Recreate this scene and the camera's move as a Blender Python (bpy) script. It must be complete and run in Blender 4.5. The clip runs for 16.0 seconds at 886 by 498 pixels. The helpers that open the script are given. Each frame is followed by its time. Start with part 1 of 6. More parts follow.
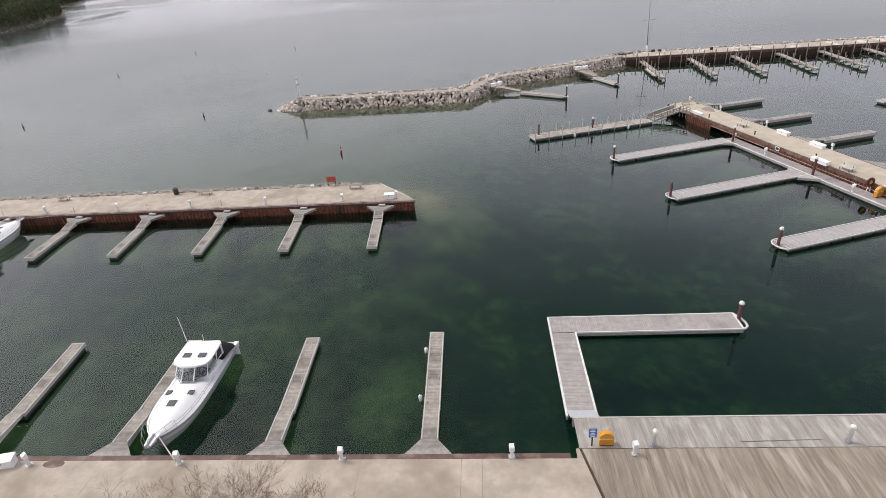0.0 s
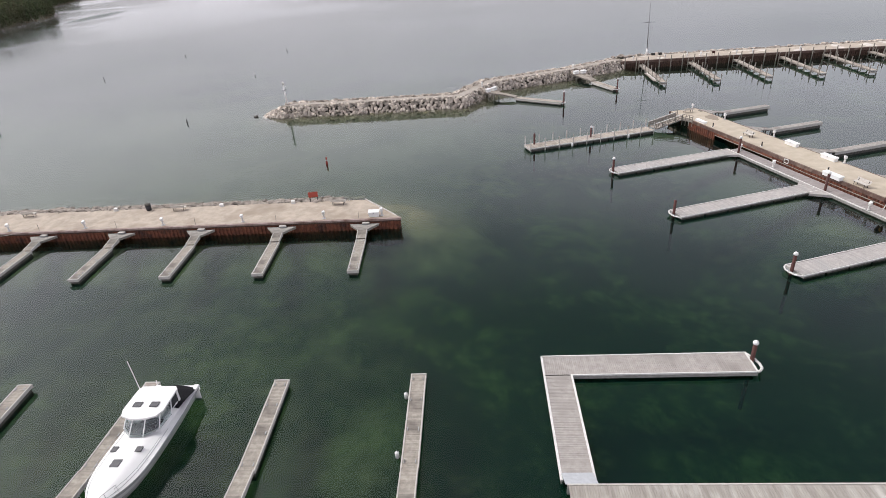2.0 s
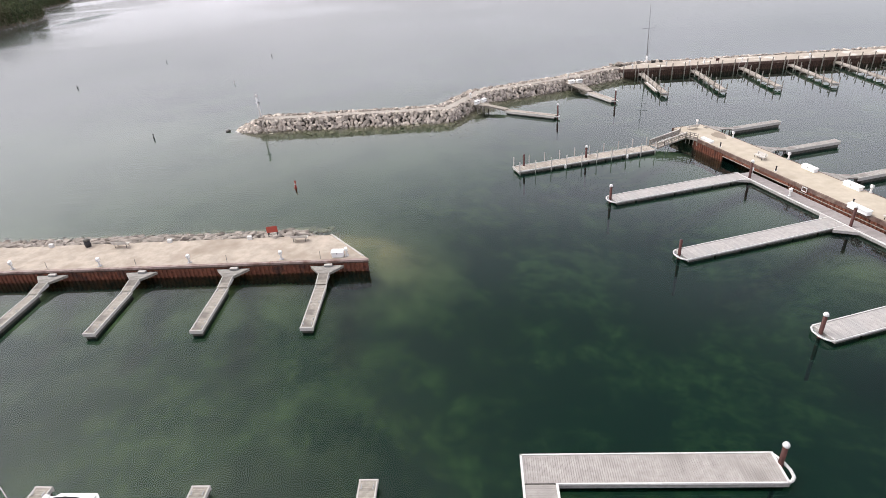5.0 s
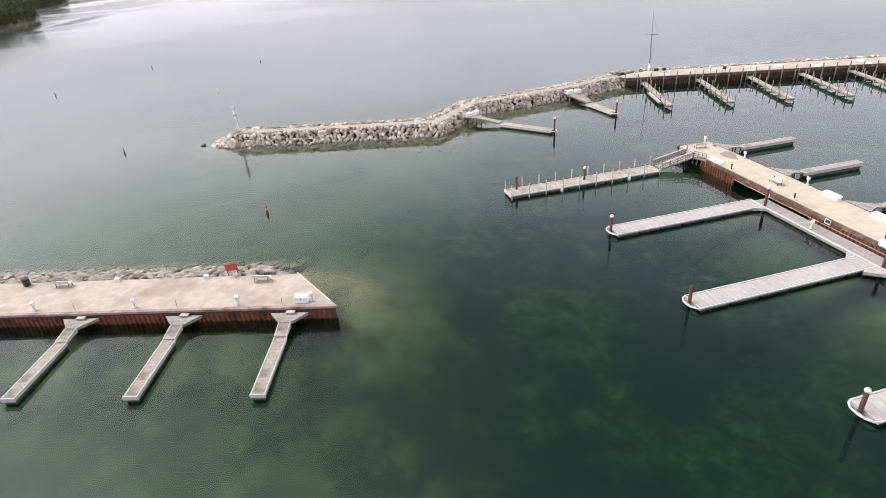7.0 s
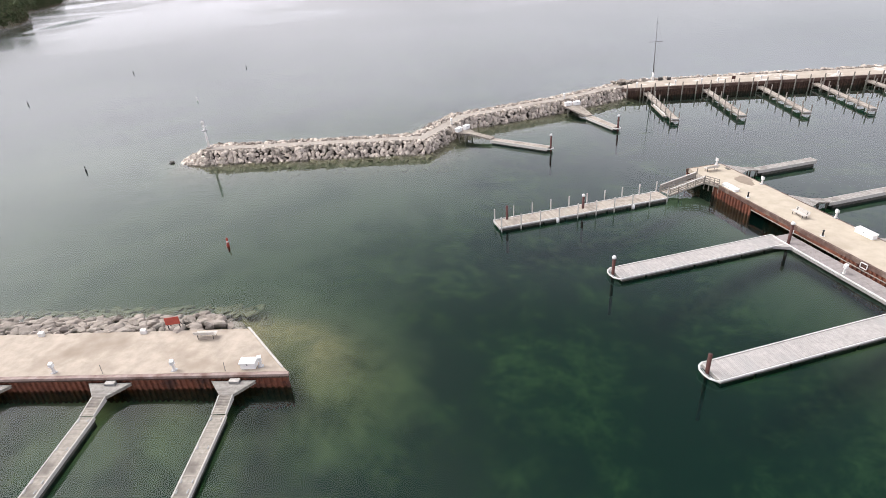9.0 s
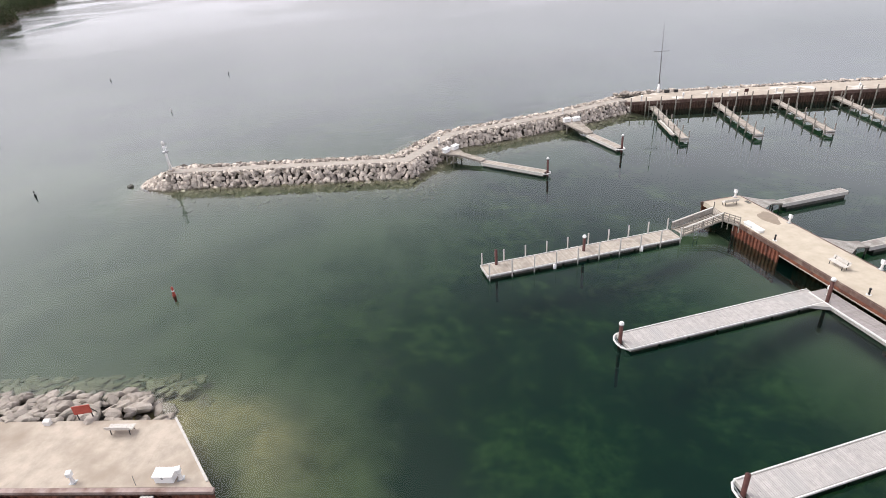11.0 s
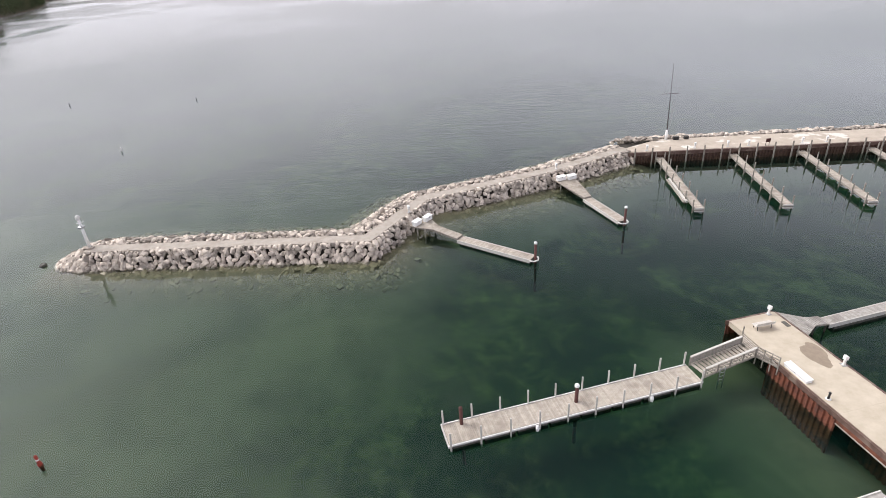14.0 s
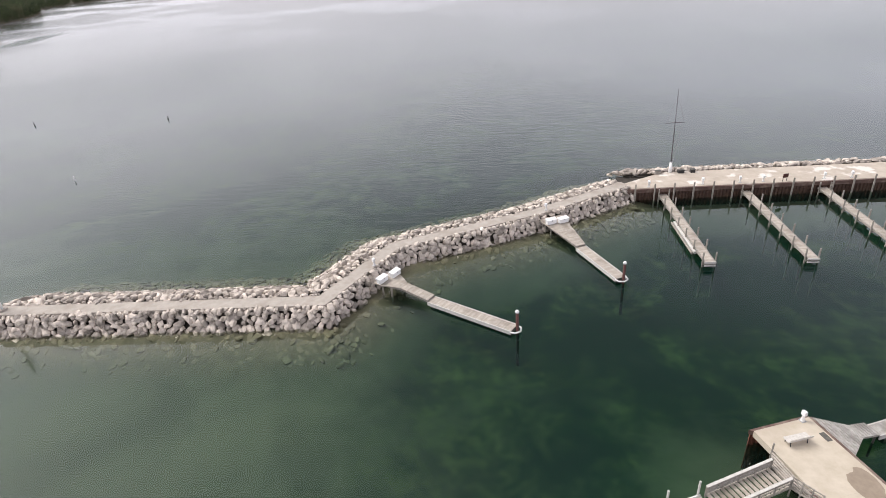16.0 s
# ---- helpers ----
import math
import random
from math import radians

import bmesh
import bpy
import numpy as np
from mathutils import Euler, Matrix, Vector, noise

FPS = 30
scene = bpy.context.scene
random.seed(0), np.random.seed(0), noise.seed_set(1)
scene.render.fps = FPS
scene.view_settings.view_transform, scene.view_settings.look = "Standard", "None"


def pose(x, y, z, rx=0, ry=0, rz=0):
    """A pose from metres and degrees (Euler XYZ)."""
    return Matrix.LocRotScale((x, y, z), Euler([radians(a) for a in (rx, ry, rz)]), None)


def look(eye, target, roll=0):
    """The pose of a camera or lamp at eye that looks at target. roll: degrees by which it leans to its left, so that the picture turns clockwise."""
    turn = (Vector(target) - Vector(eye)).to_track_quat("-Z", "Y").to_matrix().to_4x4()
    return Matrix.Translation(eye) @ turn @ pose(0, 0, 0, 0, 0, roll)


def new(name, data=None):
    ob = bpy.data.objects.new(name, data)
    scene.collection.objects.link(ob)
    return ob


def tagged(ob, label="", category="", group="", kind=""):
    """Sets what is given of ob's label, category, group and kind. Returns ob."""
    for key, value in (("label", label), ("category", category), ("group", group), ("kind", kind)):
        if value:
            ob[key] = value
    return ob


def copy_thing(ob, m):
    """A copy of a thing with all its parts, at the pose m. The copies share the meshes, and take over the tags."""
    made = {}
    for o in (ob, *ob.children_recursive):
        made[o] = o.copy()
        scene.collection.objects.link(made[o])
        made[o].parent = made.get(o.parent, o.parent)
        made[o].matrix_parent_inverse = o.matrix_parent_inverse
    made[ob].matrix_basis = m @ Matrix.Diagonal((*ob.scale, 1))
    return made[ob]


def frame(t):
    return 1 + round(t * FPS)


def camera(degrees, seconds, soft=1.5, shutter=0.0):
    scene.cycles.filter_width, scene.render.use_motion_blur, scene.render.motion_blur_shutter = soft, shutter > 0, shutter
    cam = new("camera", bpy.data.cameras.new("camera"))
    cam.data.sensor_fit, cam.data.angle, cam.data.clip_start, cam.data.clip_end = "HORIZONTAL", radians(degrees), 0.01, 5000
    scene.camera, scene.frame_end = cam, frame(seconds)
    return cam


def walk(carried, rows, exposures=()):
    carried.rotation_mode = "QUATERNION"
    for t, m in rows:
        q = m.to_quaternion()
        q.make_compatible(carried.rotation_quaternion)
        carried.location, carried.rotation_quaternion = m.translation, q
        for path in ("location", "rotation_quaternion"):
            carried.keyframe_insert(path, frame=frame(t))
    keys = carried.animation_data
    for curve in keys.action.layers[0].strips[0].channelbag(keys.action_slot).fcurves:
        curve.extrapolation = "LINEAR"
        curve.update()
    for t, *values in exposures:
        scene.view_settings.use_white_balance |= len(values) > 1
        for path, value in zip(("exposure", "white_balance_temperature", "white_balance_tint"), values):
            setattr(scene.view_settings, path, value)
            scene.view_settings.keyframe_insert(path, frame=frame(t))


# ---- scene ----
cam = camera(77.0, 16.0, soft=0.85)
PATH = [
    (0, (0.764, -0.344, 29.778), (0.611, 1.413, 28.835), -4.3),
    (0.5, (0.976, 0.956, 29.798), (0.824, 2.712, 28.853), -4.2),
    (1, (1.169, 2.229, 29.832), (1.019, 3.986, 28.887), -4.2),
    (1.5, (1.505, 3.603, 29.818), (1.356, 5.36, 28.873), -4.3),
    (2, (1.805, 4.989, 29.811), (1.656, 6.746, 28.867), -4.3),
    (2.5, (2.136, 6.486, 29.78), (1.989, 8.243, 28.837), -4.3),
    (3, (2.496, 7.96, 29.827), (2.35, 9.718, 28.884), -4.3),
    (3.5, (2.856, 9.601, 29.883), (2.711, 11.358, 28.939), -4.4),
    (4, (3.25, 11.238, 29.884), (3.105, 12.995, 28.94), -4.4),
    (6.5, (5.558, 20.827, 30.147), (5.407, 22.584, 29.203), -4.4),
    (7, (5.928, 23.082, 30.174), (5.779, 24.839, 29.231), -4.4),
    (7.5, (6.231, 25.373, 30.172), (6.086, 27.131, 29.229), -4.3),
    (8, (6.772, 27.632, 30.245), (6.622, 29.39, 29.302), -4.3),
    (8.5, (7.25, 30.002, 30.268), (7.098, 31.759, 29.325), -4.4),
    (9, (7.749, 32.476, 30.136), (7.599, 34.235, 29.195), -4.4),
    (11.5, (9.945, 46.104, 30.53), (9.797, 47.862, 29.588), -4.4),
    (12, (10.585, 49.142, 30.846), (10.428, 50.901, 29.906), -4.4),
    (12.5, (11.155, 52.223, 31.766), (10.998, 53.98, 30.823), -4.3),
    (13, (11.72, 55.395, 32.623), (11.565, 57.151, 31.679), -4.3),
    (13.5, (12.321, 58.549, 33.675), (12.169, 60.304, 32.727), -4.3),
    (14, (13.02, 61.849, 34.779), (12.87, 63.602, 33.828), -4.4),
    (14.5, (13.72, 65.186, 35.205), (13.571, 66.94, 34.256), -4.3),
    (15, (14.58, 68.326, 35.241), (14.429, 70.085, 34.301), -4.4),
    (15.5, (15.355, 71.467, 35.266), (15.203, 73.227, 34.328), -4.4),
    (16, (16.222, 74.431, 35.272), (16.068, 76.193, 34.338), -4.5),
]
walk(cam, [(t, look(eye, target, roll)) for t, eye, target, roll in PATH],
     exposures=((0.0, -0.46), (4.0, -0.19), (7.0, 0.05), (9.0, 0.03), (12.0, -0.05), (16.0, -0.12)))

# ---- daylight: thin bright overcast, veiled sun low over the lake ----
SUN_AZ, SUN_EL = radians(-70), radians(54)      # azimuth from +y towards +x
world = bpy.data.worlds.new("overcast_sky")
scene.world = world
world.use_nodes = True
wn, wl = world.node_tree.nodes, world.node_tree.links
wn.clear()
w_out = wn.new("ShaderNodeOutputWorld")
w_bg = wn.new("ShaderNodeBackground")
w_sky = wn.new("ShaderNodeTexSky")
w_sky.sky_type, w_sky.sun_disc = "NISHITA", False
w_sky.sun_elevation, w_sky.sun_rotation = SUN_EL, SUN_AZ
w_sky.air_density, w_sky.dust_density = 1.0, 2.0
w_bg.inputs["Strength"].default_value = 0.1
w_co = wn.new("ShaderNodeTexCoord")
w_map = wn.new("ShaderNodeMapping")
w_map.inputs["Scale"].default_value = (1.6, 1.6, 5.0)
w_noise = wn.new("ShaderNodeTexNoise")
w_noise.inputs["Scale"].default_value = 1.7
w_noise.inputs["Detail"].default_value = 4
w_noise.inputs["Roughness"].default_value = 0.5
w_ramp = wn.new("ShaderNodeValToRGB")
w_ramp.color_ramp.elements[0].position, w_ramp.color_ramp.elements[0].color = 0.36, (8.5, 8.25, 8.8, 1)
w_ramp.color_ramp.elements[1].position, w_ramp.color_ramp.elements[1].color = 0.66, (9.6, 9.25, 9.85, 1)
w_mix = wn.new("ShaderNodeMix")
w_mix.data_type = "RGBA"
wl.new(w_co.outputs["Generated"], w_map.inputs["Vector"])
wl.new(w_map.outputs["Vector"], w_noise.inputs["Vector"])
wl.new(w_noise.outputs["Fac"], w_ramp.inputs["Fac"])
wl.new(w_sky.outputs["Color"], w_mix.inputs["A"])
wl.new(w_ramp.outputs["Color"], w_mix.inputs["B"])
# wide glow of the veiled sun through the cloud
w_dot = wn.new("ShaderNodeVectorMath")
w_dot.operation = "DOT_PRODUCT"
w_dot.inputs[1].default_value = (math.sin(SUN_AZ) * math.cos(SUN_EL), math.cos(SUN_AZ) * math.cos(SUN_EL), math.sin(SUN_EL))
w_pos = wn.new("ShaderNodeMath")
w_pos.operation = "MAXIMUM"
w_pos.inputs[1].default_value = 0.0
w_pow = wn.new("ShaderNodeMath")
w_pow.operation = "POWER"
w_pow.inputs[1].default_value = 9.0
w_gain = wn.new("ShaderNodeVectorMath")
w_gain.operation = "SCALE"
w_gain.inputs[0].default_value = (50.0, 48.5, 48.5)
w_add = wn.new("ShaderNodeVectorMath")
w_add.operation = "ADD"
wl.new(w_co.outputs["Generated"], w_dot.inputs[0])
wl.new(w_dot.outputs["Value"], w_pos.inputs[0])
wl.new(w_pos.outputs["Value"], w_pow.inputs[0])
wl.new(w_pow.outputs["Value"], w_gain.inputs["Scale"])
# overcast brightens towards the lake horizon
w_sep = wn.new("ShaderNodeSeparateXYZ")
w_low = wn.new("ShaderNodeValToRGB")
w_low.color_ramp.interpolation = "EASE"
w_low.color_ramp.elements[0].position, w_low.color_ramp.elements[0].color = 0.0, (0.74, 0.74, 0.74, 1)
w_low.color_ramp.elements[1].position, w_low.color_ramp.elements[1].color = 0.92, (0.34, 0.34, 0.35, 1)
for at, v, blue in ((0.12, 1.28, 0.02), (0.21, 1.84, 0.02), (0.3, 1.9, 0.02), (0.38, 1.62, 0.05), (0.48, 0.98, 0.09), (0.6, 0.54, 0.08), (0.74, 0.4, 0.05)):
    w_low.color_ramp.elements.new(at).color = (v * (1 - blue * 0.3), v * (1 - blue * 0.15), v * (1 + blue), 1)
w_lift = wn.new("ShaderNodeVectorMath")
w_lift.operation = "MULTIPLY"
wl.new(w_co.outputs["Generated"], w_sep.inputs["Vector"])
wl.new(w_sep.outputs["Z"], w_low.inputs["Fac"])
wl.new(w_mix.outputs["Result"], w_lift.inputs[0])
wl.new(w_low.outputs["Color"], w_lift.inputs[1])
# the cloud is a little heavier in the west and thins to the blue in the east
w_side = wn.new("ShaderNodeMapRange")
for key, v in (("From Min", -0.8), ("From Max", 0.7), ("To Min", 0.93), ("To Max", 1.13)):
    w_side.inputs[key].default_value = v
w_thin = wn.new("ShaderNodeMapRange")
for key, v in (("From Min", -0.3), ("From Max", 0.6), ("To Min", 0.97), ("To Max", 0.8)):
    w_thin.inputs[key].default_value = v
w_even = wn.new("ShaderNodeVectorMath")
w_even.operation = "SCALE"
wl.new(w_sep.outputs["X"], w_side.inputs["Value"])
wl.new(w_sep.outputs["X"], w_thin.inputs["Value"])
wl.new(w_thin.outputs["Result"], w_mix.inputs["Factor"])
wl.new(w_lift.outputs["Vector"], w_even.inputs[0])
wl.new(w_side.outputs["Result"], w_even.inputs["Scale"])
wl.new(w_even.outputs["Vector"], w_add.inputs[0])
wl.new(w_gain.outputs["Vector"], w_add.inputs[1])
wl.new(w_add.outputs["Vector"], w_bg.inputs["Color"])
wl.new(w_bg.outputs["Background"], w_out.inputs["Surface"])

sun = new("sun", bpy.data.lights.new("sun", "SUN"))
sun.data.energy, sun.data.angle, sun.data.color = 1.8, radians(20), (1.0, 0.95, 0.88)
sun_way = Vector((math.sin(SUN_AZ) * math.cos(SUN_EL), math.cos(SUN_AZ) * math.cos(SUN_EL), math.sin(SUN_EL)))
sun.matrix_world = look(sun_way * 200, (0, 0, 0))

# ---- materials ----
def material(name, colours, scale=1.0, rough=0.8, metal=0.0, bump=0.0, bump_scale=None, island=0.0, per_object=0.0,
             stretch=(1, 1, 1), stain=None, stain_scale=0.3, stain_at=(0.5, 0.7), spec=0.5, detail=5, placed=False, stain_stretch=(1, 1, 1)):
    """A surface with grain between two colours, optional large stains, shade that varies piece by piece, and relief."""
    m = bpy.data.materials.new(name)
    m.use_nodes = True
    n, l = m.node_tree.nodes, m.node_tree.links
    b = n["Principled BSDF"]
    co = n.new("ShaderNodeTexCoord")
    mp = n.new("ShaderNodeMapping")
    mp.inputs["Scale"].default_value = stretch
    where = n.new("ShaderNodeNewGeometry").outputs["Position"] if placed else co.outputs["Object"]
    l.new(where, mp.inputs["Vector"])
    tex = n.new("ShaderNodeTexNoise")
    tex.inputs["Scale"].default_value, tex.inputs["Detail"].default_value = scale, detail
    tex.inputs["Roughness"].default_value = 0.62
    l.new(mp.outputs["Vector"], tex.inputs["Vector"])
    ramp = n.new("ShaderNodeValToRGB")
    e = ramp.color_ramp.elements
    e[0].position, e[1].position = 0.33, 0.68
    e[0].color, e[1].color = (*colours[0], 1), (*colours[1], 1)
    l.new(tex.outputs["Fac"], ramp.inputs["Fac"])
    out = ramp.outputs["Color"]
    if stain:
        st = n.new("ShaderNodeTexNoise")
        st.inputs["Scale"].default_value, st.inputs["Detail"].default_value = stain_scale, 6
        sm = n.new("ShaderNodeMapping")
        sm.inputs["Scale"].default_value = stain_stretch
        l.new(where, sm.inputs["Vector"])
        l.new(sm.outputs["Vector"], st.inputs["Vector"])
        sr = n.new("ShaderNodeMapRange")
        sr.inputs["From Min"].default_value, sr.inputs["From Max"].default_value = stain_at
        l.new(st.outputs["Fac"], sr.inputs["Value"])
        mx = n.new("ShaderNodeMix")
        mx.data_type = "RGBA"
        l.new(sr.outputs["Result"], mx.inputs["Factor"])
        l.new(out, mx.inputs["A"])
        mx.inputs["B"].default_value = (*stain, 1)
        out = mx.outputs["Result"]
    for amount, source in ((island, "island"), (per_object, "object")):
        if amount:
            node = n.new("ShaderNodeNewGeometry" if source == "island" else "ShaderNodeObjectInfo")
            value = node.outputs["Random Per Island" if source == "island" else "Random"]
            mr = n.new("ShaderNodeMapRange")
            mr.inputs["To Min"].default_value, mr.inputs["To Max"].default_value = 1 - amount, 1 + amount * 0.6
            l.new(value, mr.inputs["Value"])
            hs = n.new("ShaderNodeHueSaturation")
            l.new(mr.outputs["Result"], hs.inputs["Value"])
            l.new(out, hs.inputs["Color"])
            out = hs.outputs["Color"]
    l.new(out, b.inputs["Base Color"])
    b.inputs["Roughness"].default_value, b.inputs["Metallic"].default_value = rough, metal
    b.inputs["Specular IOR Level"].default_value = spec
    if bump:
        bt = n.new("ShaderNodeTexNoise")
        bt.inputs["Scale"].default_value, bt.inputs["Detail"].default_value = bump_scale or scale * 3, 4
        l.new(mp.outputs["Vector"], bt.inputs["Vector"])
        bp = n.new("ShaderNodeBump")
        bp.inputs["Strength"].default_value, bp.inputs["Distance"].default_value = bump, 0.05
        l.new(bt.outputs["Fac"], bp.inputs["Height"])
        l.new(bp.outputs["Normal"], b.inputs["Normal"])
    return m


CONCRETE = material("weathered_concrete", ((0.37, 0.318, 0.262), (0.515, 0.442, 0.368)), 0.9, 0.9, bump=0.25, bump_scale=6,
                    stain=(0.31, 0.255, 0.20), stain_scale=0.3, stain_at=(0.48, 0.72))
CONCRETE_SCALED = material("scaled_concrete", ((0.40, 0.345, 0.285), (0.50, 0.435, 0.365)), 0.7, 0.9, bump=0.25, bump_scale=6,
                           stain=(0.66, 0.62, 0.57), stain_scale=0.35, stain_at=(0.56, 0.62))
CONCRETE_PATH = material("path_concrete", ((0.34, 0.305, 0.265), (0.43, 0.385, 0.34)), 1.2, 0.9, bump=0.2, bump_scale=6,
                         stain=(0.30, 0.26, 0.22), stain_scale=0.4)
CONCRETE_PALE = material("pale_cream_concrete", ((0.45, 0.39, 0.305), (0.55, 0.485, 0.395)), 0.8, 0.9, bump=0.2, bump_scale=6,
                         stain=(0.39, 0.33, 0.26), stain_scale=0.25, stain_at=(0.5, 0.75))
PLANK_ONE = material("grey_weathered_board", ((0.29, 0.265, 0.235), (0.42, 0.395, 0.36)), 3.0, 0.85, per_object=0.1, bump=0.3, bump_scale=14, stretch=(1.5, 0.2, 1),
                     stain=(0.52, 0.50, 0.47), stain_scale=1.6, stain_at=(0.52, 0.72), placed=True, stain_stretch=(1, 0.3, 1))
PLANK_TAN_ONE = material("tan_weathered_board", ((0.22, 0.18, 0.14), (0.35, 0.295, 0.235)), 2.2, 0.85, per_object=0.13, bump=0.3, bump_scale=12, stretch=(2.5, 0.2, 1),
                         stain=(0.47, 0.42, 0.35), stain_scale=1.5, stain_at=(0.53, 0.72), placed=True, stain_stretch=(1, 0.16, 1))
WET = material("damp_concrete", ((0.24, 0.19, 0.14), (0.30, 0.24, 0.18)), 2.0, 0.55)
PLANK = material("grey_weathered_planks", ((0.30, 0.28, 0.255), (0.44, 0.42, 0.39)), 3.0, 0.85, island=0.16, bump=0.3, bump_scale=14,
                 stain=(0.24, 0.22, 0.20), stain_scale=0.6)
PLANK_PALE = material("pale_float_planks", ((0.385, 0.362, 0.348), (0.505, 0.478, 0.460)), 3.0, 0.8, island=0.09, bump=0.3, bump_scale=14,
                      stain=(0.41, 0.395, 0.385), stain_scale=0.5)
PLANK_SMOOTH = material("smooth_grey_planks", ((0.33, 0.305, 0.285), (0.44, 0.41, 0.388)), 2.0, 0.85, island=0.08, bump=0.2, bump_scale=14,
                        stain=(0.28, 0.26, 0.24), stain_scale=0.5)
PLANK_FINGER = material("worn_finger_planks", ((0.295, 0.268, 0.23), (0.42, 0.385, 0.338)), 3.0, 0.85, island=0.16, bump=0.3, bump_scale=14,
                        stain=(0.20, 0.18, 0.16), stain_scale=0.6)
PLANK_TAN = material("tan_boardwalk_planks", ((0.25, 0.21, 0.175), (0.36, 0.31, 0.26)), 2.2, 0.85, island=0.2, bump=0.3, bump_scale=12,
                     stretch=(1, 0.15, 1), stain=(0.20, 0.17, 0.14), stain_scale=0.4)
PLANK_MAUVE = material("mauve_grey_planks", ((0.31, 0.28, 0.275), (0.42, 0.385, 0.378)), 2.0, 0.85, island=0.09, bump=0.2, bump_scale=14,
                       stain=(0.27, 0.245, 0.24), stain_scale=0.5)
PLANK_WARM = material("beige_planks", ((0.37, 0.325, 0.275), (0.50, 0.45, 0.39)), 2.5, 0.85, island=0.16, bump=0.3, bump_scale=14,
                      stain=(0.30, 0.262, 0.22), stain_scale=0.7)
EDGE = material("pale_edge_timber", ((0.45, 0.43, 0.40), (0.57, 0.55, 0.52)), 4.0, 0.75, bump=0.2)
TIMBER = material("grey_timber", ((0.22, 0.20, 0.17), (0.36, 0.33, 0.29)), 5.0, 0.85, bump=0.4, stretch=(1, 1, 0.3))
FLOAT = material("dark_float_side", ((0.05, 0.05, 0.045), (0.13, 0.12, 0.10)), 3.0, 0.6)
RUST = material("rusty_sheet_steel", ((0.13, 0.045, 0.028), (0.25, 0.088, 0.05)), 2.5, 0.8, 0.1, bump=0.4, stain=(0.06, 0.03, 0.025), stain_scale=0.8)
RUST_DARK = material("dark_rusty_steel", ((0.05, 0.03, 0.022), (0.11, 0.06, 0.04)), 2.5, 0.75, 0.1, bump=0.4)
CAP = material("brown_steel_cap", ((0.095, 0.055, 0.043), (0.155, 0.095, 0.077)), 1.5, 0.65, 0.1, stain=(0.27, 0.21, 0.17), stain_scale=0.7)
CAP_PALE = material("faded_steel_cap", ((0.27, 0.20, 0.18), (0.40, 0.31, 0.28)), 1.5, 0.7, 0.0, stain=(0.17, 0.10, 0.08), stain_scale=0.7)
PILE = material("red_brown_steel_pile", ((0.055, 0.018, 0.014), (0.10, 0.032, 0.024)), 4.0, 0.6, 0.1)
WHITE = material("white_plastic", ((0.80, 0.80, 0.79), (0.87, 0.87, 0.86)), 2.0, 0.4)
WHITE_OLD = material("worn_white_paint", ((0.62, 0.61, 0.59), (0.78, 0.77, 0.75)), 3.0, 0.6)
GALV = material("galvanised_steel", ((0.30, 0.31, 0.32), (0.45, 0.46, 0.47)), 6.0, 0.45, 0.7)
BLACK = material("black_plastic", ((0.012, 0.012, 0.013), (0.03, 0.03, 0.032)), 4.0, 0.5)
ROCK = material("limestone_riprap", ((0.44, 0.38, 0.325), (0.70, 0.625, 0.555)), 1.6, 0.92, per_object=0.5, bump=0.6, bump_scale=5,
                stain=(0.20, 0.17, 0.14), stain_scale=1.1)
ROCK_HEAP = material("limestone_rubble", ((0.44, 0.38, 0.325), (0.70, 0.625, 0.555)), 1.6, 0.92, island=0.5, bump=0.6, bump_scale=5,
                     stain=(0.20, 0.17, 0.14), stain_scale=1.1)
ROCK_SUNK = material("algae_covered_stones", ((0.20, 0.182, 0.122), (0.30, 0.27, 0.185)), 1.5, 0.95, island=0.2)
ROCK_SLAB = material("limestone_slab", ((0.28, 0.242, 0.207), (0.46, 0.41, 0.362)), 1.6, 0.92, per_object=0.3, bump=1.0, bump_scale=4, stain=(0.15, 0.14, 0.115), stain_scale=0.9)
ROCK_SLABS = material("limestone_slabs", ((0.28, 0.242, 0.207), (0.46, 0.41, 0.362)), 1.6, 0.92, island=0.25, bump=0.6, bump_scale=5, stain=(0.17, 0.14, 0.115), stain_scale=0.9)
# shade of the gaps between boulders is put into this near-black colour
SHADE_CORE = material("shade_dark_core", ((0.03, 0.026, 0.021), (0.06, 0.052, 0.043)), 2.0, 0.95, bump=0.6)
RED = material("red_paint", ((0.30, 0.04, 0.028), (0.42, 0.075, 0.05)), 3.0, 0.5)
ORANGE = material("orange_yellow_plastic", ((0.62, 0.26, 0.02), (0.72, 0.33, 0.03)), 3.0, 0.45)
BLUE = material("blue_sign_paint", ((0.04, 0.12, 0.42), (0.06, 0.17, 0.52)), 3.0, 0.5)


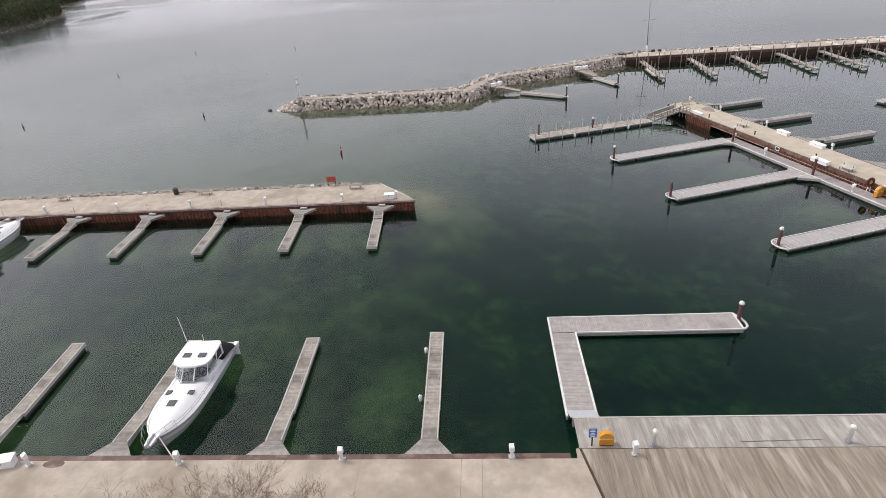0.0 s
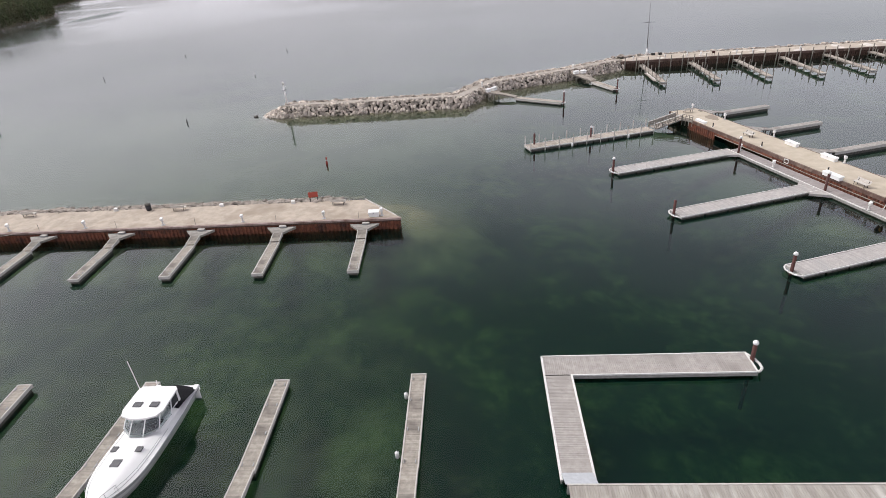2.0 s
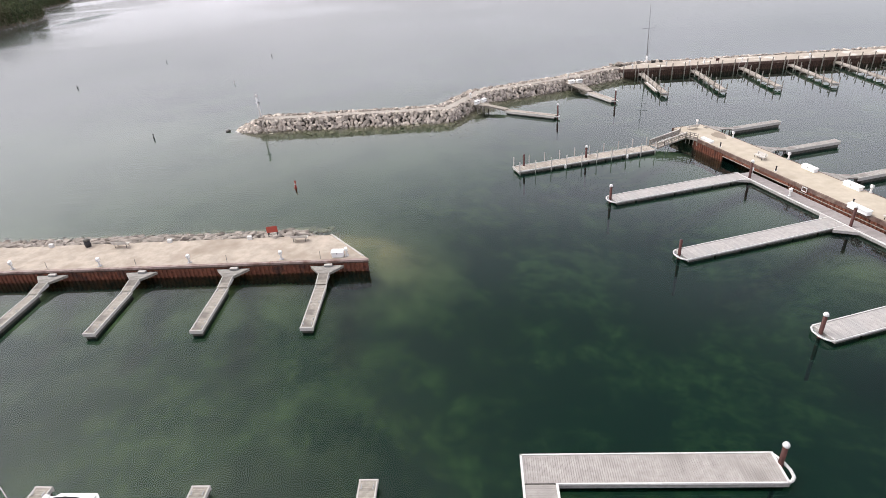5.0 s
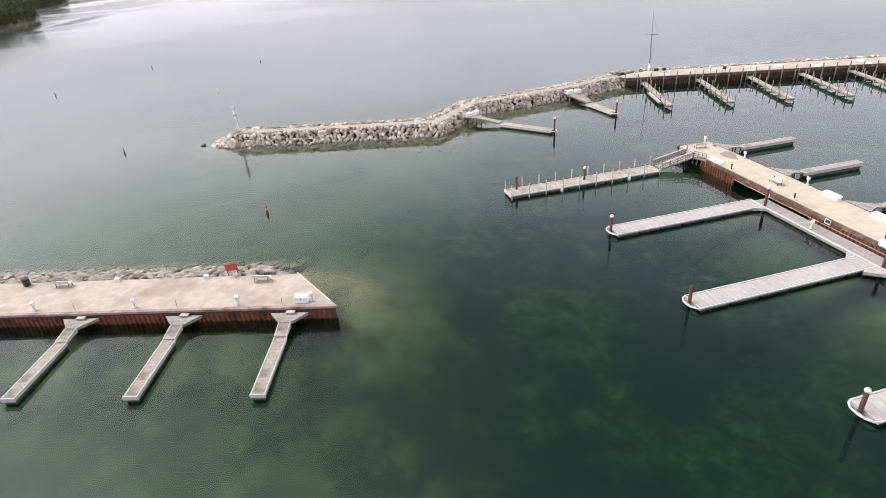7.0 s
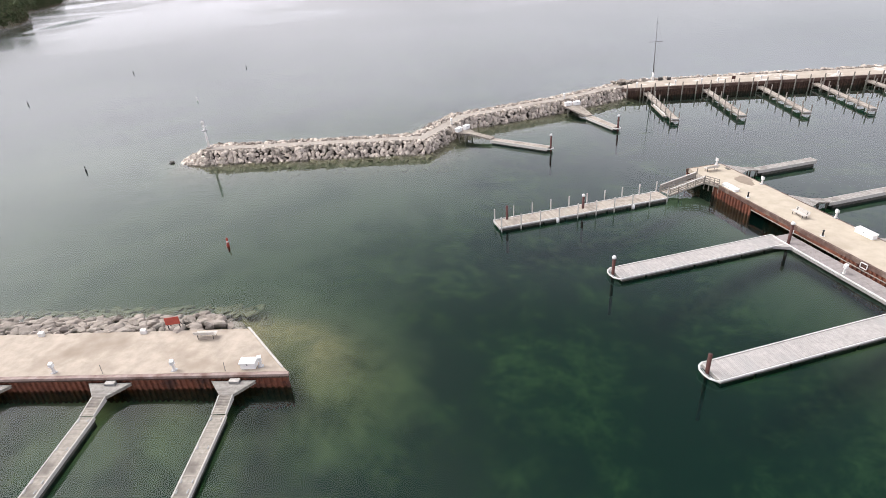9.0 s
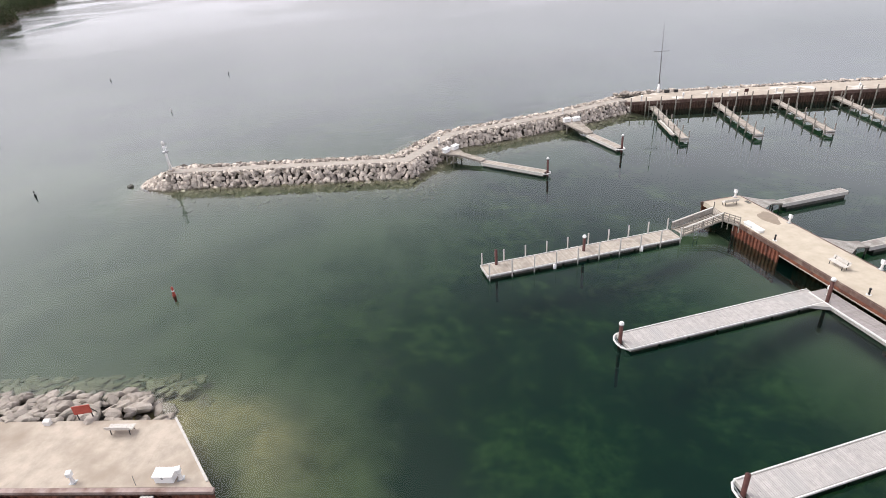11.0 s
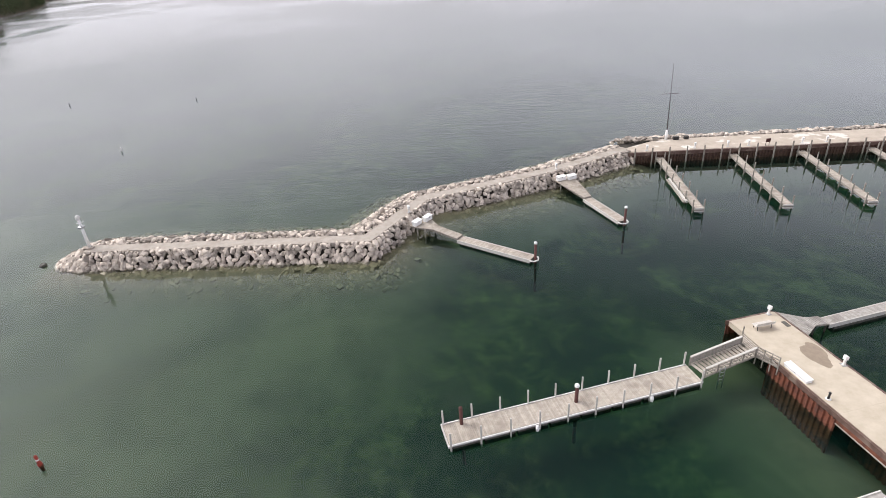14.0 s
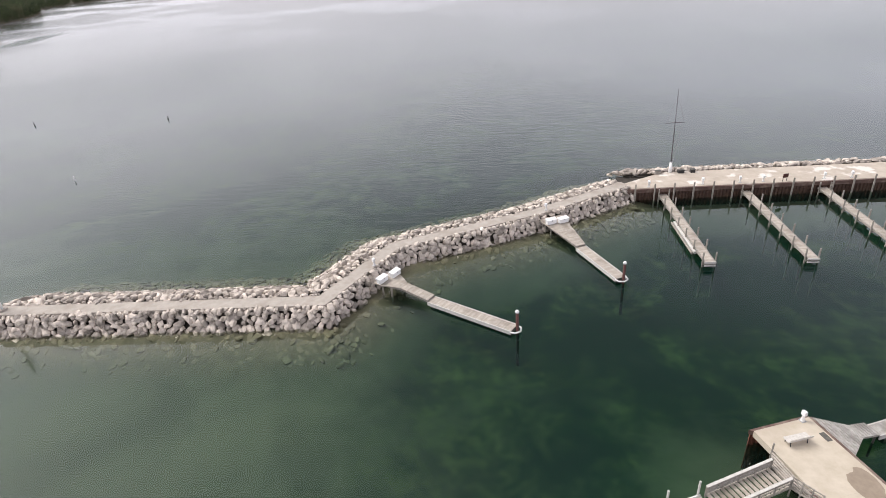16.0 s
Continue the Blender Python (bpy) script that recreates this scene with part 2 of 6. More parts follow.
def water_material():
    """Clear green lake water: a rippled surface with a Fresnel gloss over a tinted, slightly cloudy body."""
    m = bpy.data.materials.new("lake_water")
    m.use_nodes = True
    n, l = m.node_tree.nodes, m.node_tree.links
    n.clear()
    out = n.new("ShaderNodeOutputMaterial")
    co = n.new("ShaderNodeNewGeometry")
    # the open lake behind the breakwater is more ruffled than the harbour
    sep = n.new("ShaderNodeSeparateXYZ")
    l.new(co.outputs["Position"], sep.inputs["Vector"])
    lean = n.new("ShaderNodeMath")
    lean.operation = "MULTIPLY_ADD"
    lean.inputs[1].default_value = -1.0
    l.new(sep.outputs["X"], lean.inputs[0])
    l.new(sep.outputs["Y"], lean.inputs[2])
    gust = n.new("ShaderNodeTexNoise")
    gust.inputs["Scale"].default_value, gust.inputs["Detail"].default_value = 0.0065, 4
    l.new(co.outputs["Position"], gust.inputs["Vector"])
    open_lake = n.new("ShaderNodeMapRange")
    for key, v in (("From Min", 106.0), ("From Max", 165.0), ("To Min", 0.012), ("To Max", 0.9)):
        open_lake.inputs[key].default_value = v
    l.new(lean.outputs[0], open_lake.inputs["Value"])
    calm = n.new("ShaderNodeMapRange")
    for key, v in (("From Min", 0.46), ("From Max", 0.55), ("To Min", 0.45), ("To Max", 1.2)):
        calm.inputs[key].default_value = v
    l.new(gust.outputs["Fac"], calm.inputs["Value"])
    ruffle = n.new("ShaderNodeMath")
    ruffle.operation = "MULTIPLY"
    l.new(open_lake.outputs["Result"], ruffle.inputs[0])
    l.new(calm.outputs["Result"], ruffle.inputs[1])
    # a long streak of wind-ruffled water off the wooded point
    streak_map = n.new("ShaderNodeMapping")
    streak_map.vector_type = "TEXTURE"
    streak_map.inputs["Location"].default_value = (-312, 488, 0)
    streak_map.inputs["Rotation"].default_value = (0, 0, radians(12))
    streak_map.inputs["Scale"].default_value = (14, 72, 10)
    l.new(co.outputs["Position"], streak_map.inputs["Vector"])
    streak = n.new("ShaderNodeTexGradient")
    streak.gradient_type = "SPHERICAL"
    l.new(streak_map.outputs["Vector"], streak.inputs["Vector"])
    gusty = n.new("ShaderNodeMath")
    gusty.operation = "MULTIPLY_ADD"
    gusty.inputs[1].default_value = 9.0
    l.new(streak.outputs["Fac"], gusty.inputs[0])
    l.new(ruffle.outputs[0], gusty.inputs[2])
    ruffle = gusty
    last = None
    for scale, dist, stretch in ((1.3, 0.034, (0.45, 1.5, 1)), (0.5, 0.06, (0.35, 1.5, 1)), (0.12, 0.04, (0.5, 1.6, 1))):
        mp = n.new("ShaderNodeMapping")
        mp.inputs["Scale"].default_value = stretch
        mp.inputs["Rotation"].default_value = (0, 0, radians(-12))
        l.new(co.outputs["Position"], mp.inputs["Vector"])
        t = n.new("ShaderNodeTexNoise")
        t.inputs["Scale"].default_value, t.inputs["Detail"].default_value = scale, 2
        l.new(mp.outputs["Vector"], t.inputs["Vector"])
        bp = n.new("ShaderNodeBump")
        bp.inputs["Distance"].default_value = dist
        l.new(ruffle.outputs[0], bp.inputs["Strength"])
        l.new(t.outputs["Fac"], bp.inputs["Height"])
        if last:
            l.new(last, bp.inputs["Normal"])
        last = bp.outputs["Normal"]
    fres = n.new("ShaderNodeFresnel")
    fres.inputs["IOR"].default_value = 1.33
    l.new(last, fres.inputs["Normal"])
    gloss = n.new("ShaderNodeBsdfGlossy")
    gloss.inputs["Color"].default_value = (1, 1, 1, 1)
    # small waves on the open lake spread its reflections
    spread = n.new("ShaderNodeMapRange")
    for key, v in (("From Min", 0.03), ("From Max", 1.0), ("To Min", 0.025), ("To Max", 0.15)):
        spread.inputs[key].default_value = v
    l.new(ruffle.outputs[0], spread.inputs["Value"])
    windy = n.new("ShaderNodeMapRange")
    for key, v in (("From Min", 230.0), ("From Max", 620.0), ("To Min", 0.0), ("To Max", 0.045)):
        windy.inputs[key].default_value = v
    l.new(lean.outputs[0], windy.inputs["Value"])
    choppy = n.new("ShaderNodeMath")
    choppy.operation = "ADD"
    l.new(spread.outputs["Result"], choppy.inputs[0])
    l.new(windy.outputs["Result"], choppy.inputs[1])
    l.new(choppy.outputs[0], gloss.inputs["Roughness"])
    l.new(last, gloss.inputs["Normal"])
    clear = n.new("ShaderNodeBsdfTransparent")
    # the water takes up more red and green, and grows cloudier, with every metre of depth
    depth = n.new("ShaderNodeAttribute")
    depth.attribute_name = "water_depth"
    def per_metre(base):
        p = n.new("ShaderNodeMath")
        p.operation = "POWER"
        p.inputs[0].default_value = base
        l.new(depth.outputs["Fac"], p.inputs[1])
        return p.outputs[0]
    # light lost on the way down is put into the surface colour
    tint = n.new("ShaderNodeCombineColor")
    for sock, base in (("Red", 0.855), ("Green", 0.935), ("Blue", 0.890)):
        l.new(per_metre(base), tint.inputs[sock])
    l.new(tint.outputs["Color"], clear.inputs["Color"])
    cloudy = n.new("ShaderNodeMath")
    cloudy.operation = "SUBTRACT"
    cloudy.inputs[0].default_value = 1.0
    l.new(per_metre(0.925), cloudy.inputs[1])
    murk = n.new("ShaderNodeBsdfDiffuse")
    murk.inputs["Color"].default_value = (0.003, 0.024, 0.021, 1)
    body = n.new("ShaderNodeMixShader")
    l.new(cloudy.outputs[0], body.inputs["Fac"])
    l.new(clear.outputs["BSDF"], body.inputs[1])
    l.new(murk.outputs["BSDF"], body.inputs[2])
    top = n.new("ShaderNodeMixShader")
    # the ruffled streak's darkness is painted: a mask scales down its mirrored low sky
    mirror_cut = n.new("ShaderNodeMapRange")
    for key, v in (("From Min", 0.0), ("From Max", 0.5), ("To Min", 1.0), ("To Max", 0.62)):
        mirror_cut.inputs[key].default_value = v
    l.new(streak.outputs["Fac"], mirror_cut.inputs["Value"])
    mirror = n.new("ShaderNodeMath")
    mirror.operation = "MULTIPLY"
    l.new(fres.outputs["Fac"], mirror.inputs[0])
    l.new(mirror_cut.outputs["Result"], mirror.inputs[1])
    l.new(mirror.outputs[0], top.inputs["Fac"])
    l.new(body.outputs["Shader"], top.inputs[1])
    l.new(gloss.outputs["BSDF"], top.inputs[2])
    l.new(top.outputs["Shader"], out.inputs["Surface"])
    return m


def bed_material():
    """Lake bed: pale sand and stones in the shallows, mottled weed and dark silt in the dredged basin."""
    m = bpy.data.materials.new("lake_bed")
    m.use_nodes = True
    n, l = m.node_tree.nodes, m.node_tree.links
    b = n["Principled BSDF"]
    b.inputs["Roughness"].default_value = 0.95
    g = n.new("ShaderNodeNewGeometry")
    def noise_node(scale, detail, rough=0.6, warp=0.0):
        t = n.new("ShaderNodeTexNoise")
        t.inputs["Scale"].default_value, t.inputs["Detail"].default_value, t.inputs["Roughness"].default_value = scale, detail, rough
        t.inputs["Distortion"].default_value = warp
        l.new(g.outputs["Position"], t.inputs["Vector"])
        return t.outputs["Fac"]
    def mix(fac, a, bcol, lo, hi):
        r = n.new("ShaderNodeMapRange")
        r.interpolation_type = "SMOOTHSTEP"
        r.inputs["From Min"].default_value, r.inputs["From Max"].default_value = lo, hi
        l.new(fac, r.inputs["Value"])
        x = n.new("ShaderNodeMix")
        x.data_type = "RGBA"
        l.new(r.outputs["Result"], x.inputs["Factor"])
        for sock, v in (("A", a), ("B", bcol)):
            if isinstance(v, tuple):
                x.inputs[sock].default_value = (*v, 1)
            else:
                l.new(v, x.inputs[sock])
        return x.outputs["Result"]
    # basin: dark silt, mottled with green weed at two sizes
    silt = (0.006, 0.026, 0.014)
    weed = mix(noise_node(0.34, 8, 0.74, 0.3), (0.014, 0.042, 0.016), (0.135, 0.165, 0.055), 0.38, 0.72)
    basin = mix(noise_node(0.075, 7, 0.66, 0.25), silt, weed, 0.42, 0.58)
    # lake side: weedy sand
    patchy = mix(noise_node(0.11, 7, 0.62, 0.4), (0.052, 0.060, 0.027), (0.215, 0.203, 0.100), 0.38, 0.62)
    inshore = mix(noise_node(0.45, 7, 0.72, 0.3), patchy, (0.142, 0.140, 0.070), 0.46, 0.72)
    lakeside = mix(noise_node(0.12, 6, 0.6, 0.5), (0.092, 0.104, 0.068), (0.152, 0.156, 0.104), 0.34, 0.68)
    sep = n.new("ShaderNodeSeparateXYZ")
    l.new(g.outputs["Position"], sep.inputs["Vector"])
    flats = mix(sep.outputs["Y"], inshore, lakeside, 66.0, 82.0)
    sand = mix(noise_node(1.2, 6), (0.20, 0.178, 0.095), (0.29, 0.255, 0.140), 0.35, 0.7)
    wob = n.new("ShaderNodeMath")
    wob.operation = "MULTIPLY_ADD"
    l.new(noise_node(0.2, 5), wob.inputs[0])
    wob.inputs[1].default_value = 1.8
    l.new(sep.outputs["Z"], wob.inputs[2])
    deep = mix(wob.outputs[0], basin, flats, -3.3, -1.9)
    shoal = mix(wob.outputs[0], deep, sand, -1.2, 0.3)
    cobble = mix(noise_node(0.9, 5, 0.7), (0.115, 0.108, 0.07), (0.185, 0.168, 0.11), 0.35, 0.68)
    bank = mix(wob.outputs[0], deep, cobble, -1.9, -0.4)
    # the sand lies off the end of the short pier
    away = n.new("ShaderNodeVectorMath")
    away.operation = "DISTANCE"
    away.inputs[1].default_value = (-12.0, 74.0, -0.5)
    l.new(g.outputs["Position"], away.inputs[0])
    l.new(mix(away.outputs["Value"], shoal, bank, 15.0, 27.0), b.inputs["Base Color"])
    return m


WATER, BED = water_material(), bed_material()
MAST_GREY = material("dull_grey_paint", ((0.10, 0.10, 0.105), (0.16, 0.16, 0.165)), 5.0, 0.6)


# ---- geometry helpers ----
def rod(bm, a, b, r, seg=8, r2=None):
    """A round bar from a to b."""
    a, b = Vector(a), Vector(b)
    way = b - a
    turn = way.to_track_quat("Z", "Y").to_matrix()
    rings = []
    for p, rad in ((a, r), (b, r if r2 is None else r2)):
        rings.append([bm.verts.new(p + turn @ Vector((rad * math.cos(2 * math.pi * k / seg), rad * math.sin(2 * math.pi * k / seg), 0))) for k in range(seg)])
    for k in range(seg):
        bm.faces.new((rings[0][k], rings[0][(k + 1) % seg], rings[1][(k + 1) % seg], rings[1][k]))
    bm.faces.new(rings[0][::-1])
    bm.faces.new(rings[1])


def prism(bm, pts, z0, z1):
    """An upright prism on a plan given counter-clockwise; z1 may be a function of x, y."""
    low = [bm.verts.new((x, y, z0(x, y) if callable(z0) else z0)) for x, y in pts]
    top = [bm.verts.new((x, y, z1(x, y) if callable(z1) else z1)) for x, y in pts]
    k = len(pts)
    for i in range(k):
        bm.faces.new((low[i], low[(i + 1) % k], top[(i + 1) % k], top[i]))
    bm.faces.new(low[::-1])
    bm.faces.new(top)


def block(bm, x0, x1, y0, y1, z0, z1):
    prism(bm, ((x0, y0), (x1, y0), (x1, y1), (x0, y1)), z0, z1)


def lathe(bm, x, y, profile, seg=12):
    """A turned shape: profile of (radius, z) from below to above."""
    rings = [[bm.verts.new((x + r * math.cos(2 * math.pi * k / seg), y + r * math.sin(2 * math.pi * k / seg), z)) for k in range(seg)] for r, z in profile]
    for a, b in zip(rings, rings[1:]):
        for k in range(seg):
            bm.faces.new((a[k], a[(k + 1) % seg], b[(k + 1) % seg], b[k]))
    bm.faces.new(rings[0][::-1])
    bm.faces.new(rings[-1])


def soften(bm, width=0.02, seg=1):
    bmesh.ops.bevel(bm, geom=[e for e in bm.edges if e.is_manifold and e.calc_face_angle(0) > 0.6], offset=width, segments=seg, affect="EDGES", clamp_overlap=True)


def mesh_of(name, bm, mat, smooth=False):
    bmesh.ops.recalc_face_normals(bm, faces=bm.faces)
    me = bpy.data.meshes.new(name)
    bm.to_mesh(me)
    bm.free()
    if smooth:
        me.shade_smooth()
    me.materials.append(mat)
    return me


def part(name, bm, mat, parent, label="", smooth=False, kind=""):
    ob = new(name, mesh_of(name, bm, mat, smooth))
    ob.parent = parent
    return tagged(ob, label, kind=kind)


def made(fn, *args, bevel=0.0, **kw):
    bm = bmesh.new()
    fn(bm, *args, **kw)
    if bevel:
        soften(bm, bevel)
    return bm


def thing(name, label, category, group="", at=(0, 0, 0), turn=0.0, kind=""):
    ob = tagged(new(name), label, category, group, kind)
    ob.matrix_basis = pose(*at, 0, 0, turn)
    return ob


def boards(bm, x0, x1, y0, y1, z, along="x", width=0.15, gap=0.012, thick=0.04):
    """Boards laid side by side along one axis of a rectangle, each running across it."""
    a0, a1 = (x0, x1) if along == "x" else (y0, y1)
    k = max(1, round((a1 - a0) / width))
    w = (a1 - a0) / k
    for i in range(k):
        lo, hi = a0 + i * w + gap / 2, a0 + (i + 1) * w - gap / 2
        up = z + random.uniform(-0.004, 0.004)
        if along == "x":
            block(bm, lo, hi, y0, y1, z - thick, up)
        else:
            block(bm, x0, x1, lo, hi, z - thick, up)


def panels(parent, quads, z0, z1, mat):
    """Concrete panels, each a part of its own with worn edges."""
    for quad in quads:
        part("slab_panel", made(prism, [tuple(p) for p in quad], z0, z1, bevel=0.008), mat, parent)


def loose_boards(parent, x0, count, width, y0, y1, z, mat):
    """Boards side by side along x that run along y, all on one mesh."""
    me = mesh_of("board", made(block, 0.003, width - 0.003, 0, y1 - y0, -0.045, 0), mat)
    for i in range(count):
        ob = new("board", me)
        ob.parent = parent
        ob.matrix_basis = pose(x0 + i * width, y0 + random.uniform(-0.012, 0.012), z + random.uniform(-0.004, 0.004))


# ---- water and lake bed ----
def rubble_line(pts, x, y):
    """Distance from a plan point to a broken line."""
    best = 1e9
    for (ax, ay), (bx, by) in zip(pts, pts[1:]):
        dx, dy = bx - ax, by - ay
        s = min(1, max(0, ((x - ax) * dx + (y - ay) * dy) / (dx * dx + dy * dy)))
        best = min(best, math.hypot(x - ax - s * dx, y - ay - s * dy))
    return best


BREAK = ((-42.5, 125.7), (-2.0, 125.8), (4.2, 138.2), (24.0, 147.4), (38.5, 157.0))
BREAK_BACK = ((-41.5, 129.0), (-3.8, 129.1), (2.2, 141.0), (22.6, 150.4), (36.6, 160.0))
BACK_A = ((-160, 72.0), (-17.5, 72.0))
SPIT = ((-40, 75.5), (-16, 76.0), (-10.0, 75.0), (-7.0, 72.0), (-6.6, 69.5))
PIER_TOE = ((35.2, 104.5), (36.4, 99.0), (51.3, 47.0))
BACK_M = ((40, 160.5), (190, 161.5))
SHORE = ((-900, 1000), (-560, 900), (-420, 560), (-430, 380), (-900, 300))


def bed_height(x, y):
    d = min(rubble_line(BREAK, x, y) - 2.0, rubble_line(BREAK_BACK, x, y) - 2.0, rubble_line(BACK_A, x, y) - 2.5, rubble_line(BACK_M, x, y) - 3.0)
    z = max(0.4 - 0.42 * max(0, d), -0.45 - 0.34 * rubble_line(SPIT, x, y))
    # toe of stones and silt along the long pier
    toe = min(rubble_line(PIER_TOE, x, y), 20)
    z = max(z, -1.75 - 0.22 * toe)
    west = -4.0 + 6.0 / (1 + math.exp(max(-60, min(60, (72 - y) / 5)))) + 6.0 / (1 + math.exp(max(-60, min(60, (112 - y) / 7))))
    basin = 1 / (1 + math.exp(-(max(-200, x) - west + 9 * noise.noise(Vector((x * 0.035, y * 0.035, 4)))) / 6))
    inner = 1 / (1 + math.exp(min(60, (y - 71) / 2.5)))
    dredged = 1 / (1 + math.exp(max(-60, min(60, (y - 86 + 0.25 * (x - 20)) / 6))))
    floor_z = -2.4 - (1.5 + 1.5 * dredged) * max(basin, 0.35 * inner) + 0.55 * noise.noise(Vector((x * 0.05, y * 0.05, 0))) + 0.25 * noise.noise(Vector((x * 0.16, y * 0.16, 7)))
    # the open lake falls away behind the breakwater
    off = y - 136 - 0.62 * max(-2.0, min(60.0, x))
    floor_z -= 1.5 / (1 + math.exp(max(-60, min(60, (18 - off) / 7))))
    return max(z, floor_z)


def lake_bed():
    bm = bmesh.new()
    xs = [-3000, -1200, -500, -250] + [-170 + 2.5 * i for i in range(149)] + [250, 500, 1200, 3000]
    ys = [-600, -200, -60, 0] + [10 + 2.5 * i for i in range(69)] + [200, 260, 400, 800, 1600, 4000]
    grid = [[bm.verts.new((x, y, bed_height(x, y) - 0.3)) for x in xs] for y in ys]
    for r0, r1 in zip(grid, grid[1:]):
        for i in range(len(xs) - 1):
            bm.faces.new((r0[i], r0[i + 1], r1[i + 1], r1[i]))
    ob = new("ground", mesh_of("ground", bm, BED, True))
    tagged(ob, "green weedy lake bed with pale sand beside the rocks", "lake bed", kind="structure")


lake_bed()
bm = bmesh.new()
wx = [-3600, -1800, -900, -500, -300] + [-170 + 2.5 * i for i in range(149)] + [300, 500, 900, 1800, 3600]
wy = [-2000, -800, -300, -100, -40] + [10 + 2.5 * i for i in range(69)] + [200, 260, 400, 600, 900, 1300, 2000, 3000, 4600]
grid = [[bm.verts.new((x, y, 0)) for x in wx] for y in wy]
for r0, r1 in zip(grid, grid[1:]):
    for i in range(len(wx) - 1):
        bm.faces.new((r0[i], r0[i + 1], r1[i + 1], r1[i]))
# depth per water vertex, from which the surface colour takes its light loss
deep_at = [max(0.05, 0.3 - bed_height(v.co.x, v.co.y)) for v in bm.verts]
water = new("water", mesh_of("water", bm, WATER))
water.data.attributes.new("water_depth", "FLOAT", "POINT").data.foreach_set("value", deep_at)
tagged(water, "calm clear green lake water with faint ripples", "water", kind="structure")


# ---- quays and piers ----
def sheet_wall(bm, a, b, z0, z1, pitch=0.5, depth=0.14):
    """A corrugated steel sheet-pile wall along a plan line, with its outer side to the right of a to b."""
    a, b = Vector(a), Vector(b)
    run = (b - a).length
    ux = (b - a) / run
    out = Vector((ux.y, -ux.x))
    k = max(1, round(run / pitch))
    pts = []
    for i in range(k):
        for s, o in ((0.0, 0), (0.36, 0), (0.5, 1), (0.86, 1)):
            pts.append(a + ux * ((i + s) * run / k) + out * (o * depth))
    pts.append(b)
    lo = [bm.verts.new((*p, z0)) for p in pts]
    hi = [bm.verts.new((*p, z1)) for p in pts]
    for i in range(len(pts) - 1):
        bm.faces.new((lo[i], lo[i + 1], hi[i + 1], hi[i]))


def slab_pieces(bm, strips, z0, z1):
    for poly in strips:
        prism(bm, poly, z0, z1)
    soften(bm, 0.02)


# quay with the camera over it
quay = tagged(new("quay"), "pale concrete quay with brown steel edge beam", "quay", kind="structure")
xs = [-160, -110, -80, -60, -45, -33.4, -24.9, -16.4, -7.6, -1.2, 0.1, 6.0]
for a, b in zip(xs, xs[1:]):
    for c, d in ((-60, -25), (-25, 5), (5, 14.0), (14.0, 24.2)):
        panels(quay, (((a + 0.006, c + 0.006), (b - 0.006, c + 0.006), (b - 0.006, d - 0.006), (a + 0.006, d - 0.006)),), 0.9, 1.6, CONCRETE)
part("edge_beam", made(block, -160, 5.6, 24.215, 24.68, 1.15, 1.52, bevel=0.04), CAP, quay, "brown steel edge beam with worn paint")
bm = bmesh.new()
sheet_wall(bm, (6.1, 24.45), (-160, 24.45), -4.5, 1.15)
part("sheet_piling", bm, RUST_DARK, quay)
part("fill", made(block, -160, 6.0, -60, 24.0, -4.6, 0.88), SHADE_CORE, quay)

# timber boardwalk beside it
walkway = tagged(new("boardwalk"), "wide tan and grey plank boardwalk along the quay", "boardwalk", kind="structure")
bm = bmesh.new()
loose_boards(walkway, 6.25, 145, 0.15, 25.06, 27.62, 1.5, PLANK_ONE)
boards(bm, 28.0, 80, 25.06, 27.62, 1.5, "x", 0.15)
part("front_decking", bm, PLANK, walkway, "pale grey front strip of planks", kind="stuff")
bm = bmesh.new()
loose_boards(walkway, 6.1, 145, 0.15, 12.01, 24.93, 1.6, PLANK_TAN_ONE)
boards(bm, 6.1, 80, 0, 12, 1.6, "x", 0.15)
boards(bm, 27.85, 80, 12.01, 24.93, 1.6, "x", 0.15)
part("back_decking", bm, PLANK_TAN, walkway, "tan weathered planks", kind="stuff")
part("front_fascia", made(block, 6.2, 80, 27.63, 27.73, 0.7, 1.53, bevel=0.01), EDGE, walkway, "pale edge timber")
# dark strip set between the two decks to paint the gap's shadow line
part("step_gap_shade", made(block, 6.25, 80, 24.94, 25.05, 1.0, 1.44), RUST_DARK, walkway)
part("corner_slab", made(prism, ((5.99, 8.0), (9.6, 8.0), (6.2, 24.93), (5.99, 24.93)), 1.58, 1.64), CONCRETE, quay, "concrete wedge beside the boardwalk")
part("left_kerb", made(prism, ((9.62, 8.0), (9.74, 8.0), (6.34, 24.93), (6.22, 24.93)), 1.5, 1.7), RUST_DARK, walkway, "dark kerb timber")
part("deck_hose", made(rod, (16.2, 25.5, 1.53), (21.2, 25.65, 1.53), 0.02, 6), TIMBER, walkway)
bm = bmesh.new()
for i in range(25):
    for y in (25.8, 27.3):
        rod(bm, (6.8 + 3 * i, y, -4.5), (6.8 + 3 * i, y, 1.4), 0.15, 8)
part("support_piles", bm, TIMBER, walkway, kind="stuff")

# outer concrete pier with rusty piling
pier = tagged(new("pier"), "concrete pier with rust-red sheet piling and a slanted end", "pier", kind="structure")
xs = [-160, -130, -100, -84, -73.6, -63.2, -52.8, -42.4, -32.0, -21.6, -13.6]
panels(pier, [((a + 0.003, 66.35), (b - 0.003, 66.35), (b - 0.003, 72.2), (a + 0.003, 72.2)) for a, b in zip(xs, xs[1:])], 0.9, 1.5, CONCRETE)
panels(pier, (((-13.597, 66.35), (-8.35, 66.35), (-13.5, 72.2), (-13.597, 72.2)),), 0.9, 1.5, CONCRETE)
